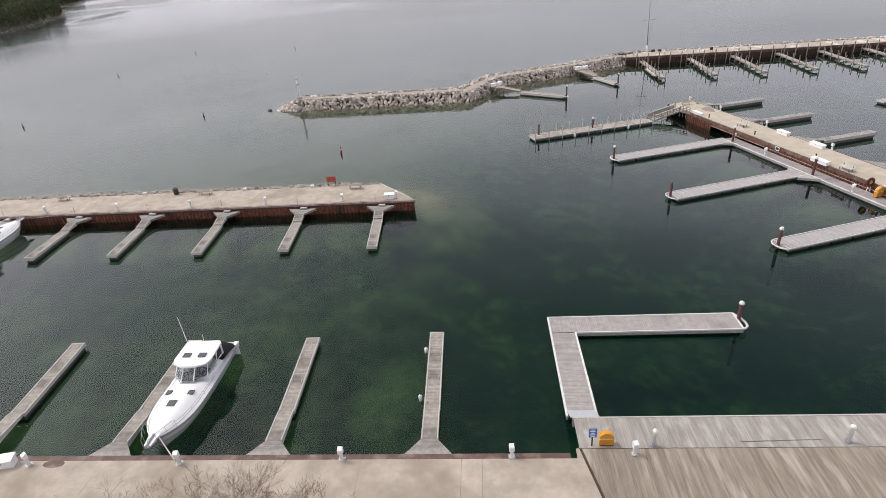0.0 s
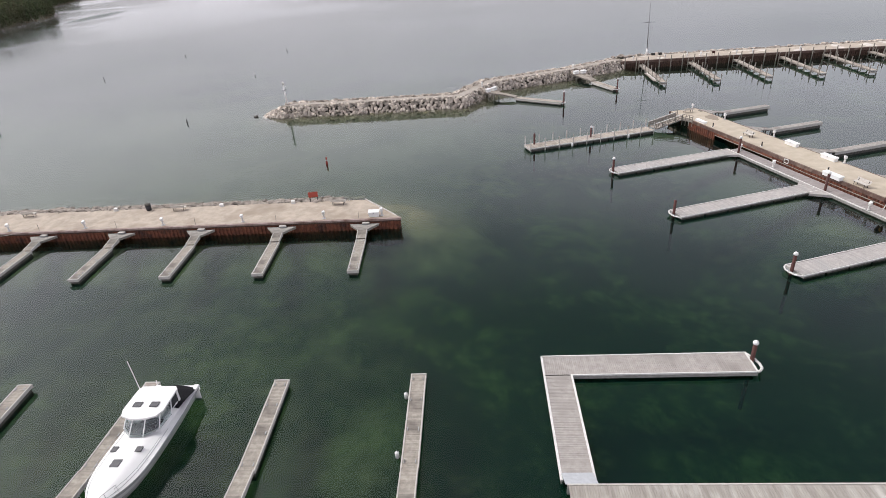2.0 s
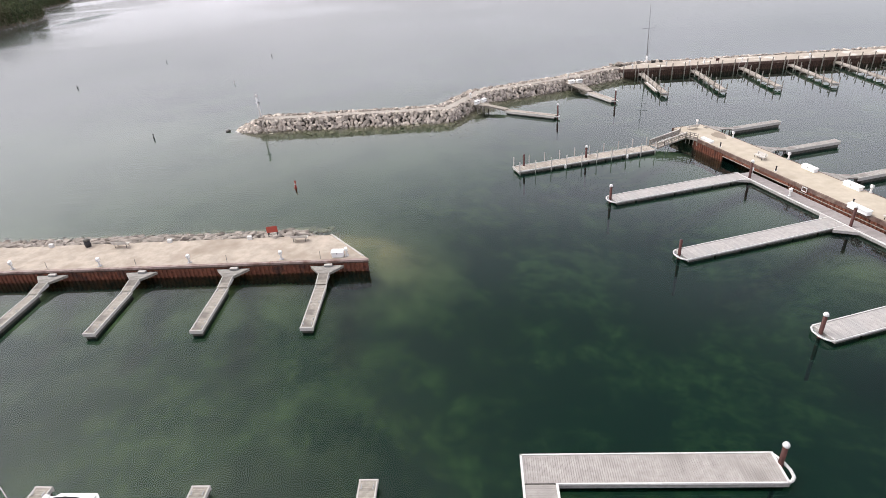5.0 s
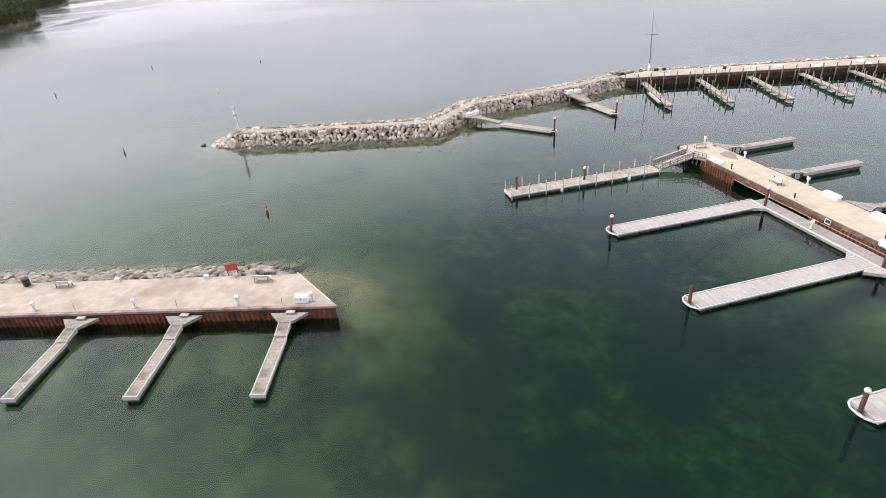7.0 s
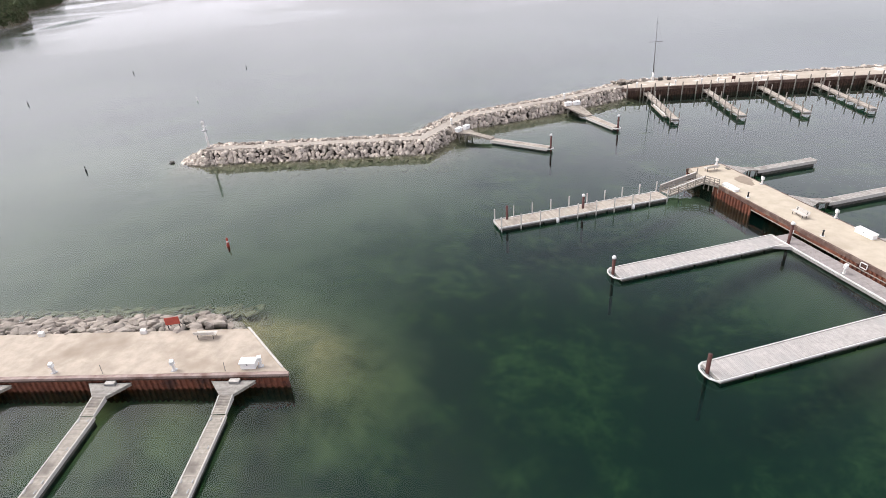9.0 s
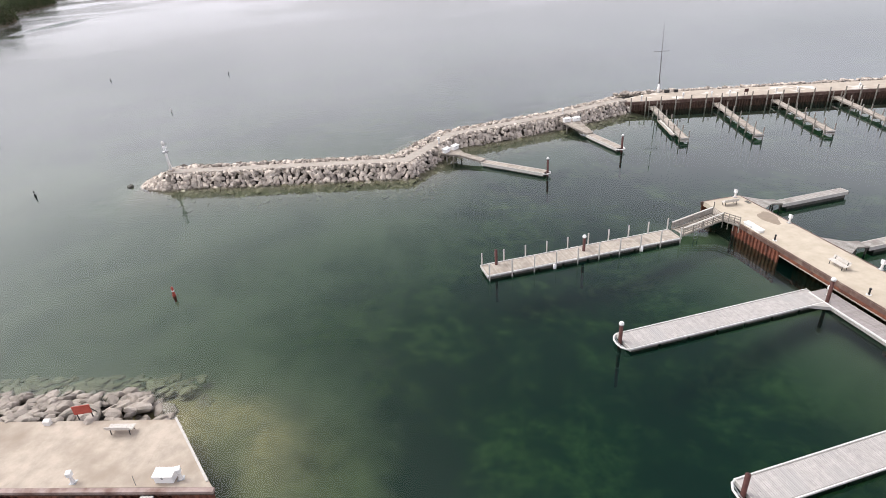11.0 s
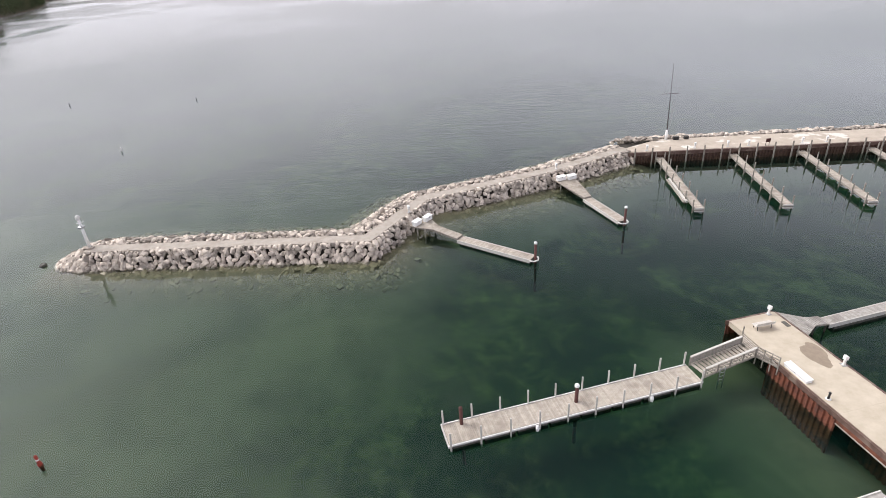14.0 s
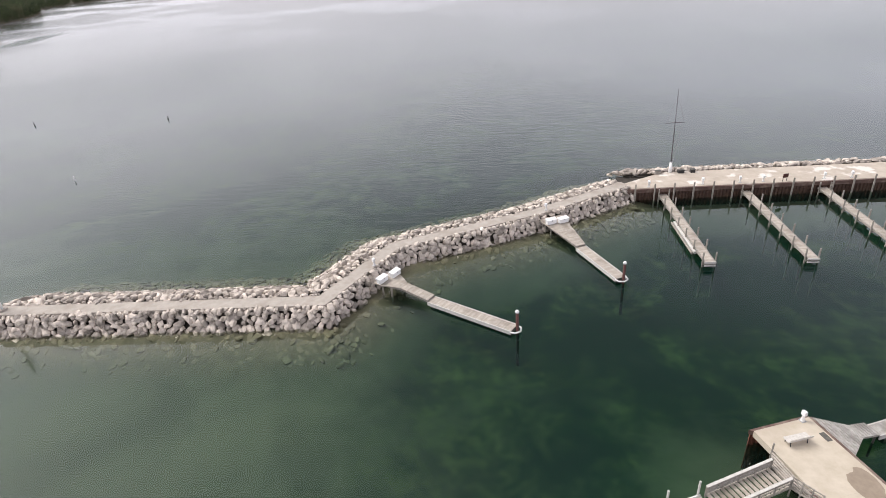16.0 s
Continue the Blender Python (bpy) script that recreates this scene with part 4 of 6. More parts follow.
# two docks that leave the rubble breakwater
def rubble_dock(label, at, turn, head, length, taper):
    """Head platform near the path at the origin, ramp and float along +x."""
    ob = thing("finger_dock", label, "dock", "docks of the rubble breakwater", at, turn)
    bm = bmesh.new()
    k = round(head / 0.16)
    for i in range(k):
        x = i * 0.16
        h0, h1 = [1.75 - 1.08 * min(1, max(0, q - 0.9) / (taper - 0.9)) for q in (x, x + 0.148)]
        prism(bm, ((x, -h0), (x + 0.148, -h1), (x + 0.148, h1), (x, h0)), 1.5 - 0.7 * i / k, 1.56 - 0.7 * i / k)
    part("head_decking", bm, PLANK_WARM, ob, "splayed plank platform", kind="stuff")
    part("head_frame", made(prism, ((0.1, -1.6), (taper, -0.6), (head, -0.6), (head, 0.6), (taper, 0.6), (0.1, 1.6)), lambda x, y: 1.2 - 0.7 * x / head, lambda x, y: 1.47 - 0.7 * x / head), TIMBER, ob)
    bm = bmesh.new()
    boards(bm, head, length, -0.65, 0.65, 0.6, "x", 0.15)
    part("decking", bm, PLANK_WARM, ob, kind="stuff")
    for s in (-1, 1):
        a, b = sorted((s * 0.66, s * 0.76))
        part("side_timber", made(block, head, length, a, b, 0.2, 0.64, bevel=0.015), EDGE, ob)
    part("float", made(block, head + 0.3, length - 0.1, -0.6, 0.6, -0.4, 0.54), FLOAT, ob)
    for x, y in ((2.2, -1.1), (2.2, 1.1), (1.0, -1.3), (1.0, 1.3)):
        part("leg", made(rod, (x, y, -2.5), (x, y, 1.3), 0.12, 8), TIMBER, ob)
    bm = bmesh.new()
    pts = [(length, -0.7), (length + 0.5, -0.6), (length + 0.8, 0), (length + 0.5, 0.6), (length, 0.7)]
    for a, b in zip(pts, pts[1:]):
        rod(bm, (*a, 0.5), (*b, 0.5), 0.09, 8)
    part("nose_fender", bm, WHITE_OLD, ob, "white rubber nose fender", True)
    steel_pile(ob, length + 0.35, 0.1, 0, 2.7)
    return ob


rubble_dock("plank dock and ramp leaving the rubble breakwater", (3.75, 131.65, 0), -33.3, 7.2, 18.0, 3.2)
rubble_dock("narrow plank dock reaching out from the boulders", (25.4, 146.4, 0), -67.5, 8.0, 16.6, 8.0)


# ---- rubble ----
def boulder_mesh(name, mat, flat=1.0, facets=26):
    """A weathered quarry stone: a squarish lump of flat facets with broken corners, a little skewed."""
    bm = bmesh.new()
    half = (random.uniform(0.5, 0.72), random.uniform(0.34, 0.48), random.uniform(0.3, 0.4) * flat)
    square = random.uniform(3.0, 6.0) if facets > 20 else random.uniform(6.0, 12.0)
    shear = [random.uniform(-0.25, 0.25) for _ in range(2)]
    for c in range(facets):
        z = 1 - 2 * (c + 0.5) / facets
        a = 2.39996 * c + random.uniform(-0.45, 0.45)
        p = Vector((math.sqrt(1 - z * z) * math.cos(a), math.sqrt(1 - z * z) * math.sin(a), z))
        p *= sum(abs(q) ** square for q in p) ** (-1 / square) * random.uniform(0.88, 1.05)
        p = Vector((p.x * half[0], p.y * half[1], p.z * half[2]))
        bm.verts.new((p.x + shear[0] * p.y, p.y + shear[1] * p.x * 0.5, p.z))
    bmesh.ops.convex_hull(bm, input=bm.verts)
    bmesh.ops.delete(bm, geom=list({v for v in bm.verts if not v.link_faces}), context="VERTS")
    return mesh_of(name, bm, mat)


random.seed(11)
STONES = [boulder_mesh("boulder", ROCK, 1.0, random.choice((13, 15, 17))) for _ in range(28)]
SLABS = [boulder_mesh("slab", ROCK_SLAB, 0.78) for _ in range(14)]
SUNKEN = [boulder_mesh("slab", ROCK_SUNK, 0.42) for _ in range(14)]
random.seed(12)


def stone_pose(x, y, z, size, out=(0, 0, 1)):
    """A stone bedded with its broad face turned out of the bank."""
    seat = Vector(out).to_track_quat("Z", "Y").to_matrix().to_4x4()
    jolt = Euler((random.gauss(0, 0.22), random.gauss(0, 0.22), random.uniform(0, 6.3))).to_matrix().to_4x4()
    return Matrix.Translation((x, y, z)) @ seat @ jolt @ Matrix.Diagonal([size * random.uniform(0.85, 1.15) for _ in range(3)] + [1])


def stones_along(pts, lines, pitch):
    """Places of boulders beside a broken line: lines of (side offset, height, size) and, on a slope, how far they face sideways."""
    out = []
    for off, z, size, *slope in lines:
        line = []
        for i, p in enumerate(pts):
            p = Vector(p)
            ways = []
            if i:
                ways.append((p - Vector(pts[i - 1])).normalized())
            if i < len(pts) - 1:
                ways.append((Vector(pts[i + 1]) - p).normalized())
            way = sum(ways, Vector((0, 0))).normalized()
            line.append(p + Vector((-way.y, way.x)) * (off / max(0.5, way.dot(ways[0]))))
        for a, b in zip(line, line[1:]):
            run = (b - a).length
            way = (b - a) / run
            face = Vector((-way.y * slope[0], way.x * slope[0], 1)).normalized() if slope else Vector((0, 0, 1))
            k = max(1, round(run / (size * pitch)))
            for j in range(k):
                q = a.lerp(b, (j + random.uniform(0.2, 0.8)) / k)
                out.append((q.x + random.uniform(-0.15, 0.15), q.y + random.uniform(-0.15, 0.15), z + random.uniform(-0.12, 0.12), size * random.uniform(0.72, 1.25), face))
    return out


def lay(parent, places, loose, mat=None, shapes=None):
    """The first places become boulders of their own, the rest one joined heap."""
    for x, y, z, s, *out in places[:loose]:
        ob = new("boulder", random.choice(shapes or STONES))
        ob.parent = parent
        ob.matrix_basis = stone_pose(x, y, z, s, *out)
    verts, faces = [], []
    for x, y, z, s, *out in places[loose:]:
        me, m, base = random.choice(shapes or STONES), stone_pose(x, y, z, s, *out), len(verts)
        verts += [tuple(m @ v.co) for v in me.vertices]
        faces += [[base + i for i in f.vertices] for f in me.polygons]
    if verts:
        me = bpy.data.meshes.new("rubble")
        me.from_pydata(verts, [], faces)
        me.materials.append(mat or ROCK_HEAP)
        ob = new("rubble", me)
        ob.parent = parent
        tagged(ob, kind="stuff")


def mound_core(bm, pts, rows):
    """A solid bank along a broken line: rows of (side offset, height) from one toe to the other."""
    secs = []
    for i, p in enumerate(pts):
        p = Vector(p)
        ways = []
        if i:
            ways.append((p - Vector(pts[i - 1])).normalized())
        if i < len(pts) - 1:
            ways.append((Vector(pts[i + 1]) - p).normalized())
        way = sum(ways, Vector((0, 0))).normalized()
        side = Vector((-way.y, way.x)) / max(0.5, way.dot(ways[0]))
        secs.append([bm.verts.new((*(p + side * o), z)) for o, z in rows])
    for a, b in zip(secs, secs[1:]):
        for i in range(len(rows) - 1):
            bm.faces.new((a[i], b[i], b[i + 1], a[i + 1]))
    bm.faces.new(secs[0])
    bm.faces.new(secs[-1])


# near-black bank below the stones paints the shade of their gaps
part("core", made(mound_core, ((-41.4, 125.7),) + PATH_LINE[1:], ((-2.0, -4.5), (-1.6, -0.2), (-0.9, 1.55), (1.0, 1.6), (3.0, 1.45), (6.4, -0.2), (6.6, -4.5))), SHADE_CORE, mound)
NEAR = ((-1.12, 2.02, 0.55, -0.4), (-1.32, 1.7, 0.72, -1.4), (-1.52, 1.22, 0.82, -2.0), (-1.72, 0.72, 0.86, -2.0), (-1.92, 0.22, 0.86, -1.8), (-2.14, -0.25, 0.85, -1.4), (-2.45, -0.65, 0.85, -0.9))
FAR = ((1.22, 2.1, 0.58, 0.1), (1.75, 2.13, 0.78, 0.2), (2.35, 2.0, 0.84, 0.4), (2.95, 1.78, 0.88, 0.5), (3.55, 1.5, 0.88, 0.55), (4.15, 1.2, 0.88, 0.55), (4.75, 0.9, 0.88, 0.55), (5.35, 0.58, 0.88, 0.55), (5.95, 0.26, 0.86, 0.5), (6.6, -0.08, 0.85, 0.5))
SUNK = [(-2.65 - 0.52 * i, -0.3 - 0.23 * i, 0.85 - 0.025 * i, -0.4) for i in range(8)] + [(7.2 + 0.6 * i, -0.32 - 0.18 * i, 0.9 - 0.025 * i, 0.3) for i in range(9)]
places = stones_along(PATH_LINE, NEAR, 1.0)
places = sorted(places, key=lambda p: abs(p[0] - 0))
rest = stones_along(PATH_LINE, FAR, 1.02)
sunk = [(x + random.gauss(0, 0.3), y + random.gauss(0, 0.3), z - 0.12, s, face) for x, y, z, s, face in stones_along(PATH_LINE, SUNK, 0.66) if random.random() < 1.95 + 0.75 * z]
lay(mound, sunk, 0, ROCK_SUNK, SUNKEN)
tip = []
for i in range(190):
    a, r = random.uniform(1.2, 5.1), random.uniform(0.05, 1.0) ** 0.5
    tip.append((-40.9 + 4.9 * r * math.cos(a), 126.3 + (5.6 if math.sin(a) > 0 else 3.0) * r * math.sin(a), 2.0 - 2.2 * r + random.uniform(-0.1, 0.1), random.uniform(0.75, 1.15), (0.6 * math.cos(a), 0.6 * math.sin(a), 0.8)))
lay(mound, places + tip + rest, 300)

bank = tagged(new("rubble_bank"), "bank of brownish limestone slabs behind the pier", "rocks", kind="structure")
part("core", made(mound_core, ((-160, 72.0), (-19.6, 72.0)), ((-0.5, -4.5), (-0.4, 0.9), (0.8, 0.8), (3.2, 0.1), (5.0, -0.7), (5.2, -4.5))), SHADE_CORE, bank)
BANK_ROWS = [(-0.5 - 0.62 * c, 1.22 - 0.2 * c, 0.98, -0.3) for c in range(8)]
rows_a = stones_along(((-17.6, 72.0), (-160, 72.0)), BANK_ROWS, 1.0)
sunk_a = stones_along(((-15.5, 72.0), (-160, 72.0)), [(-5.4 - 0.65 * c, -0.5 - 0.2 * c, 0.85, -0.2) for c in range(5)], 1.15)
sunk_a += [(random.uniform(-20, -13.6), 73.4 + 4.4 * random.random() ** 1.1, random.uniform(-1.3, -0.85), random.uniform(0.5, 0.85)) for _ in range(80)]
lay(bank, sunk_a, 0, ROCK_SUNK, SUNKEN)
rows_a += [(-19.6 + random.uniform(0, 4.2), 72.6 + random.uniform(0, 3.2), random.uniform(-0.4, 0.25), random.uniform(0.75, 1.15)) for _ in range(26)]
rows_a.sort(key=lambda p: -p[0])
lay(bank, rows_a, 290, ROCK_SLABS, SLABS)

bank2 = tagged(new("rubble_bank"), "line of pale boulders behind the breakwater pier", "rocks", kind="structure")
part("core", made(mound_core, BACK_M, ((0.2, -4.5), (0.3, 1.3), (1.6, 1.2), (4.5, 0.0), (4.8, -4.5))), SHADE_CORE, bank2)
lay(bank2, stones_along(((37.5, 160.9), (190, 161.6)), ((0.5, 1.75, 0.75), (1.3, 1.75, 0.95), (2.1, 1.5, 1.0), (3.0, 1.0, 1.0), (3.9, 0.5, 0.95), (4.8, 0.0, 0.9)), 1.15), 120, ROCK_HEAP, [STONES[0], STONES[3]] + SLABS)


# ---- hinged ramp to the long pier ----
ramp = thing("gangway", "grey timber gangway with slatted deck and railings", "gangway")
GA, GB, GC, GD = Vector((30.87, 101.62, 0.64)), Vector((31.65, 100.05, 0.64)), Vector((36.28, 101.5, 1.6)), Vector((35.68, 103.1, 1.6))
random.seed(21)
k = 14
for i in range(k):
    s0, s1 = (i + 0.06) / k, (i + 0.76) / k
    bm = bmesh.new()
    quad = [GB.lerp(GC, s0), GB.lerp(GC, s1), GA.lerp(GD, s1), GA.lerp(GD, s0)]
    low = [bm.verts.new(p - Vector((0, 0, 0.05))) for p in quad]
    top = [bm.verts.new(p) for p in quad]
    bm.faces.new(top)
    bm.faces.new(low[::-1])
    for j in range(4):
        bm.faces.new((low[j], low[(j + 1) % 4], top[(j + 1) % 4], top[j]))
    part("deck_board", bm, PLANK_WARM, ramp)
for a, b in ((GA, GD), (GB, GC)):
    bm = bmesh.new()
    rod(bm, a - Vector((0, 0, 0.15)), b - Vector((0, 0, 0.15)), 0.1, 6)
    part("stringer", bm, TIMBER, ramp)
    up = Vector((0, 0, 0.78))
    flat = Vector((b - a).xy.to_tuple() + (0,)).normalized().cross(Vector((0, 0, 1))) * 0.1
    bm = bmesh.new()
    ends = [bm.verts.new(p + up + d + Vector((0, 0, h))) for h in (0, 0.05) for p, d in ((a, flat), (b, flat), (b, -flat), (a, -flat))]
    for q in ((3, 2, 1, 0), (4, 5, 6, 7), (0, 1, 5, 4), (1, 2, 6, 5), (2, 3, 7, 6), (3, 0, 4, 7)):
        bm.faces.new([ends[c] for c in q])
    part("handrail", bm, EDGE, ramp, "pale flat handrail board")
    for h in (0.35, 0.68):
        part("mid_rail", made(rod, a + up * h, b + up * h, 0.05, 6), TIMBER, ramp)
    for j in range(5):
        p = a.lerp(b, j / 4)
        part("rail_post", made(rod, p - Vector((0, 0, 0.25)), p + up, 0.07, 6), TIMBER, ramp)
    if a is GA:
        for j in range(16):
            p, q = a.lerp(b, (j + 0.08) / 16), a.lerp(b, (j + 0.92) / 16)
            bm = bmesh.new()
            rim = [bm.verts.new(v + d + Vector((0, 0, h))) for h in (0.08, 0.72) for v, d in ((p, flat * 0.25), (q, flat * 0.25), (q, -flat * 0.05), (p, -flat * 0.05))]
            for f in ((3, 2, 1, 0), (4, 5, 6, 7), (0, 1, 5, 4), (1, 2, 6, 5), (2, 3, 7, 6), (3, 0, 4, 7)):
                bm.faces.new([rim[c] for c in f])
            part("infill_board", bm, PLANK, ramp)
landing = thing("landing", "triangular timber landing with railing at the pier head", "landing")
LA, LB = Vector((35.75, 103.12)), Vector((36.36, 101.5))
LC, LD = on_pier(6.6, -0.02), on_pier(1.9, 0.22)
for j in range(5):
    s0, s1 = j / 5 + 0.02, (j + 0.78) / 5
    quad = (LA.lerp(LD, s0), LB.lerp(LC, s0), LB.lerp(LC, s1), LA.lerp(LD, s1))
    part("deck_board", made(prism, [tuple(p) for p in quad], 1.56, 1.65), PLANK_WARM, landing)
part("underframe", made(prism, [tuple(p) for p in (LA, LB, LC, LD)], 1.4, 1.5), TIMBER, landing)
for h in (0.3, 0.58, 0.86):
    part("rail", made(rod, (*LB, 1.6 + h), (*LC, 1.6 + h), 0.05, 6), TIMBER, landing)
for j in range(4):
    p = LB.lerp(LC, j / 3)
    part("rail_post", made(rod, (*p, 0.6), (*p, 2.52), 0.06, 6), TIMBER, landing)
for p in (LA, LA.lerp(LD, 0.9)):
    part("rail_post", made(rod, (*p, 0.6), (*p, 2.5), 0.07, 6), TIMBER, landing)
part("beam", made(rod, (*LB, 1.45), (*LC, 1.45), 0.1, 6), TIMBER, landing)
# ladder at the ramp foot
lad = thing("dock_ladder", "grey metal ladder hung on the dock edge", "ladder", "", (32.9, 100.15, 0), 17)
for y in (0.0, 0.5):
    part("rail", made(rod, (y, 0, -1.0), (y, 0, 1.3), 0.04, 6), GALV, lad)
for z in (-0.4, 0.0, 0.4, 0.8, 1.2):
    part("rung", made(rod, (0, 0, z), (0.5, 0, z), 0.03, 6), GALV, lad)


# ---- small harbour furniture ----
def pedestal(label, group):
    """A white power pedestal: plinth, waisted column and a slanted hood."""
    ob = thing("power_pedestal", label, "power pedestal", group)
    bm = bmesh.new()
    lathe(bm, 0, 0, ((0.17, 0.0), (0.16, 0.06), (0.12, 0.14), (0.105, 0.55), (0.12, 0.62)), 10)
    part("column", bm, WHITE_OLD, ob)
    bm = bmesh.new()
    prism(bm, ((-0.16, -0.14), (0.16, -0.14), (0.16, 0.14), (-0.16, 0.14)), 0.6, lambda x, y: 0.98 + 0.35 * y)
    soften(bm, 0.05, 2)
    part("hood", bm, WHITE, ob, "white slanted hood")
    part("outlet_panel", made(block, -0.1, 0.1, -0.16, -0.135, 0.66, 0.84), WHITE_OLD, ob)
    part("base_plate", made(block, -0.22, 0.22, -0.2, 0.2, 0.0, 0.03), GALV, ob)
    return ob


ped = pedestal("white power pedestal standing beside the quay edge", "pedestals")
ped.matrix_basis = pose(1.95, 24.35, 1.6, 0, 0, 5)
for x, y, z, turn in ((-8.85, 24.2, 1.6, -4), (-19.55, 23.95, 1.6, 10), (-29.9, 23.9, 1.6, -30), (9.5, 24.5, 1.6, 8),
                      (-17.9, 66.75, 1.5, 6), (-28.3, 66.75, 1.5, -5), (-38.7, 66.75, 1.5, 0), (-49.1, 66.75, 1.5, 0), (-59.5, 66.75, 1.5, 0), (-10.7, 67.0, 1.5, 20),
                      (40.0, 107.4, 1.66, 110), (42.75, 99.9, 1.66, 100), (46.0, 89.6, 1.66, 100), (49.4, 77.4, 1.66, 100), (52.6, 66.5, 1.66, 100),
                      (40.35, 87.3, 0.53, -70), (41.75, 79.9, 0.53, -70), (45.6, 65.3, 0.53, -70), (2.5, 133.2, 2.2, 40), (24.9, 147.5, 2.2, 20),
                      (41.2, 155.0, 1.9, 0), (58.0, 155.2, 1.9, 0), (49.2, 155.2, 1.9, 0), (54.6, 155.2, 1.9, 0), (66.7, 155.2, 1.9, 0), (70.6, 155.2, 1.9, 0), (82.0, 155.2, 1.9, 0)):
    copy_thing(ped, pose(x, y, z, 0, 0, turn))


def marker_post(x, y, z):
    ob = thing("post", "white plastic marker post on the boardwalk step", "post", "white posts", (x, y, z))
    bm = bmesh.new()
    lathe(bm, 0, 0, ((0.13, 0.0), (0.13, 1.18), (0.16, 1.2), (0.16, 1.32), (0.05, 1.4)), 12)
    part("shaft", bm, WHITE, ob, "", True)
    part("foot_plate", made(block, -0.2, 0.2, -0.2, 0.2, 0, 0.03), GALV, ob)
    return ob


wp = marker_post(10.85, 25.25, 1.5)
copy_thing(wp, pose(22.6, 25.45, 1.5))
copy_thing(wp, pose(34.2, 25.6, 1.5))


def dock_box(label, length, turn, at, group="dock boxes"):
    ob = thing("dock_box", label, "storage box", group, at, turn)
    h = length / 2
    bm = bmesh.new()
    prism(bm, ((-h + 0.06, -0.3), (h - 0.06, -0.3), (h - 0.06, 0.3), (-h + 0.06, 0.3)), 0.0, 0.5)
    soften(bm, 0.04, 2)
    part("body", bm, WHITE, ob)
    bm = bmesh.new()
    prism(bm, ((-h, -0.36), (h, -0.36), (h, 0.36), (-h, 0.36)), 0.51, lambda x, y: 0.62 + 0.16 * (y + 0.36))
    soften(bm, 0.05, 2)
    part("lid", bm, WHITE, ob, "sloped white lid")
    part("latch", made(block, -0.06, 0.06, -0.385, -0.355, 0.42, 0.6), GALV, ob)
    return ob


BX = "white fibreglass dock box on the concrete pier"
dock_box(BX, 1.35, 0, (-11.65, 66.95, 1.5))
dock_box(BX, 2.5, -75, (38.55, 98.9, 1.66)).matrix_basis = pose(38.55, 98.9, 1.66, 0, 0, -75) @ Matrix.Diagonal((1, 0.9, 0.5, 1))
dock_box(BX, 2.2, -75, (46.55, 85.3, 1.66)).matrix_basis = pose(46.55, 85.3, 1.66, 0, 0, -75) @ Matrix.Diagonal((1, 0.95, 0.78, 1))
dock_box(BX, 2.4, -75, (48.3, 79.0, 1.66)).matrix_basis = pose(48.3, 79.0, 1.66, 0, 0, -75) @ Matrix.Diagonal((1, 0.95, 0.78, 1))
dock_box(BX, 2.7, -75, (45.3, 72.6, 1.66)).matrix_basis = pose(45.3, 72.6, 1.66, 0, 0, -75) @ Matrix.Diagonal((1, 0.95, 0.78, 1))
dock_box("white dock box at the edge of the quay", 1.4, 12, (-31.5, 23.85, 1.6))
BR = "white dock box on the timber platform by boulders"
dock_box(BR, 1.5, 57, (3.85, 130.5, 1.5), "breakwater boxes")
dock_box(BR, 1.5, 57, (5.2, 131.85, 1.5), "breakwater boxes")
dock_box(BR, 1.5, 25, (25.3, 144.6, 1.45), "breakwater boxes")
dock_box(BR, 1.5, 25, (27.0, 144.9, 1.45), "breakwater boxes")


def bench(label, at, turn):
    """A park bench facing -y: seat slats, back slats, two bent metal frames."""
    ob = thing("bench", label, "bench", "benches", at, turn)
    for i in range(4):
        part("seat_slat", made(block, -0.95, 0.95, -0.3 + i * 0.15, -0.158 + i * 0.15, 0.43, 0.47, bevel=0.01), TIMBER_PALE, ob)
    for i in range(3):
        part("back_slat", made(block, -0.95, 0.95, 0.31 + i * 0.045, 0.35 + i * 0.045, 0.49 + i * 0.115, 0.6 + i * 0.115, bevel=0.01), TIMBER_PALE, ob)
    for x in (-0.7, 0.7):
        bm = bmesh.new()
        for a, b in (((x, -0.25, 0), (x, -0.22, 0.42)), ((x, 0.3, 0), (x, 0.24, 0.42)), ((x, -0.25, 0.42), (x, 0.26, 0.42)), ((x, 0.26, 0.42), (x, 0.36, 0.76))):
            rod(bm, a, b, 0.035, 6)
        part("leg_frame", bm, BLACK, ob, "dark metal leg frame")
    return ob


TIMBER_PALE = material("silvered_bench_slats", ((0.50, 0.47, 0.43), (0.64, 0.61, 0.57)), 6.0, 0.8, bump=0.2)
BN = "slatted timber bench with dark metal frames on concrete"
bench(BN, (-17.0, 71.1, 1.5), 180)
bench(BN, (-38.7, 71.3, 1.5), 180)
bench(BN, (-60.0, 71.3, 1.5), 180)
bench(BN, (38.5, 105.3, 1.66), 194)
bench(BN, (42.5, 90.3, 1.66), -75)
bench(BN, (46.9, 69.6, 1.66), -75)

# litter bin on the pier
bin_ob = thing("litter_bin", "dark round litter bin behind the pier edge", "bin", "", (-43.2, 71.7, 1.5))
bm = bmesh.new()
lathe(bm, 0, 0, ((0.3, 0.0), (0.34, 0.1), (0.36, 0.8)), 14)
part("drum", bm, BLACK, bin_ob, "", True)
bm = bmesh.new()
lathe(bm, 0, 0, ((0.39, 0.8), (0.39, 0.86), (0.25, 1.0), (0.08, 1.05)), 14)
part("lid", bm, FLOAT, bin_ob, "", True)

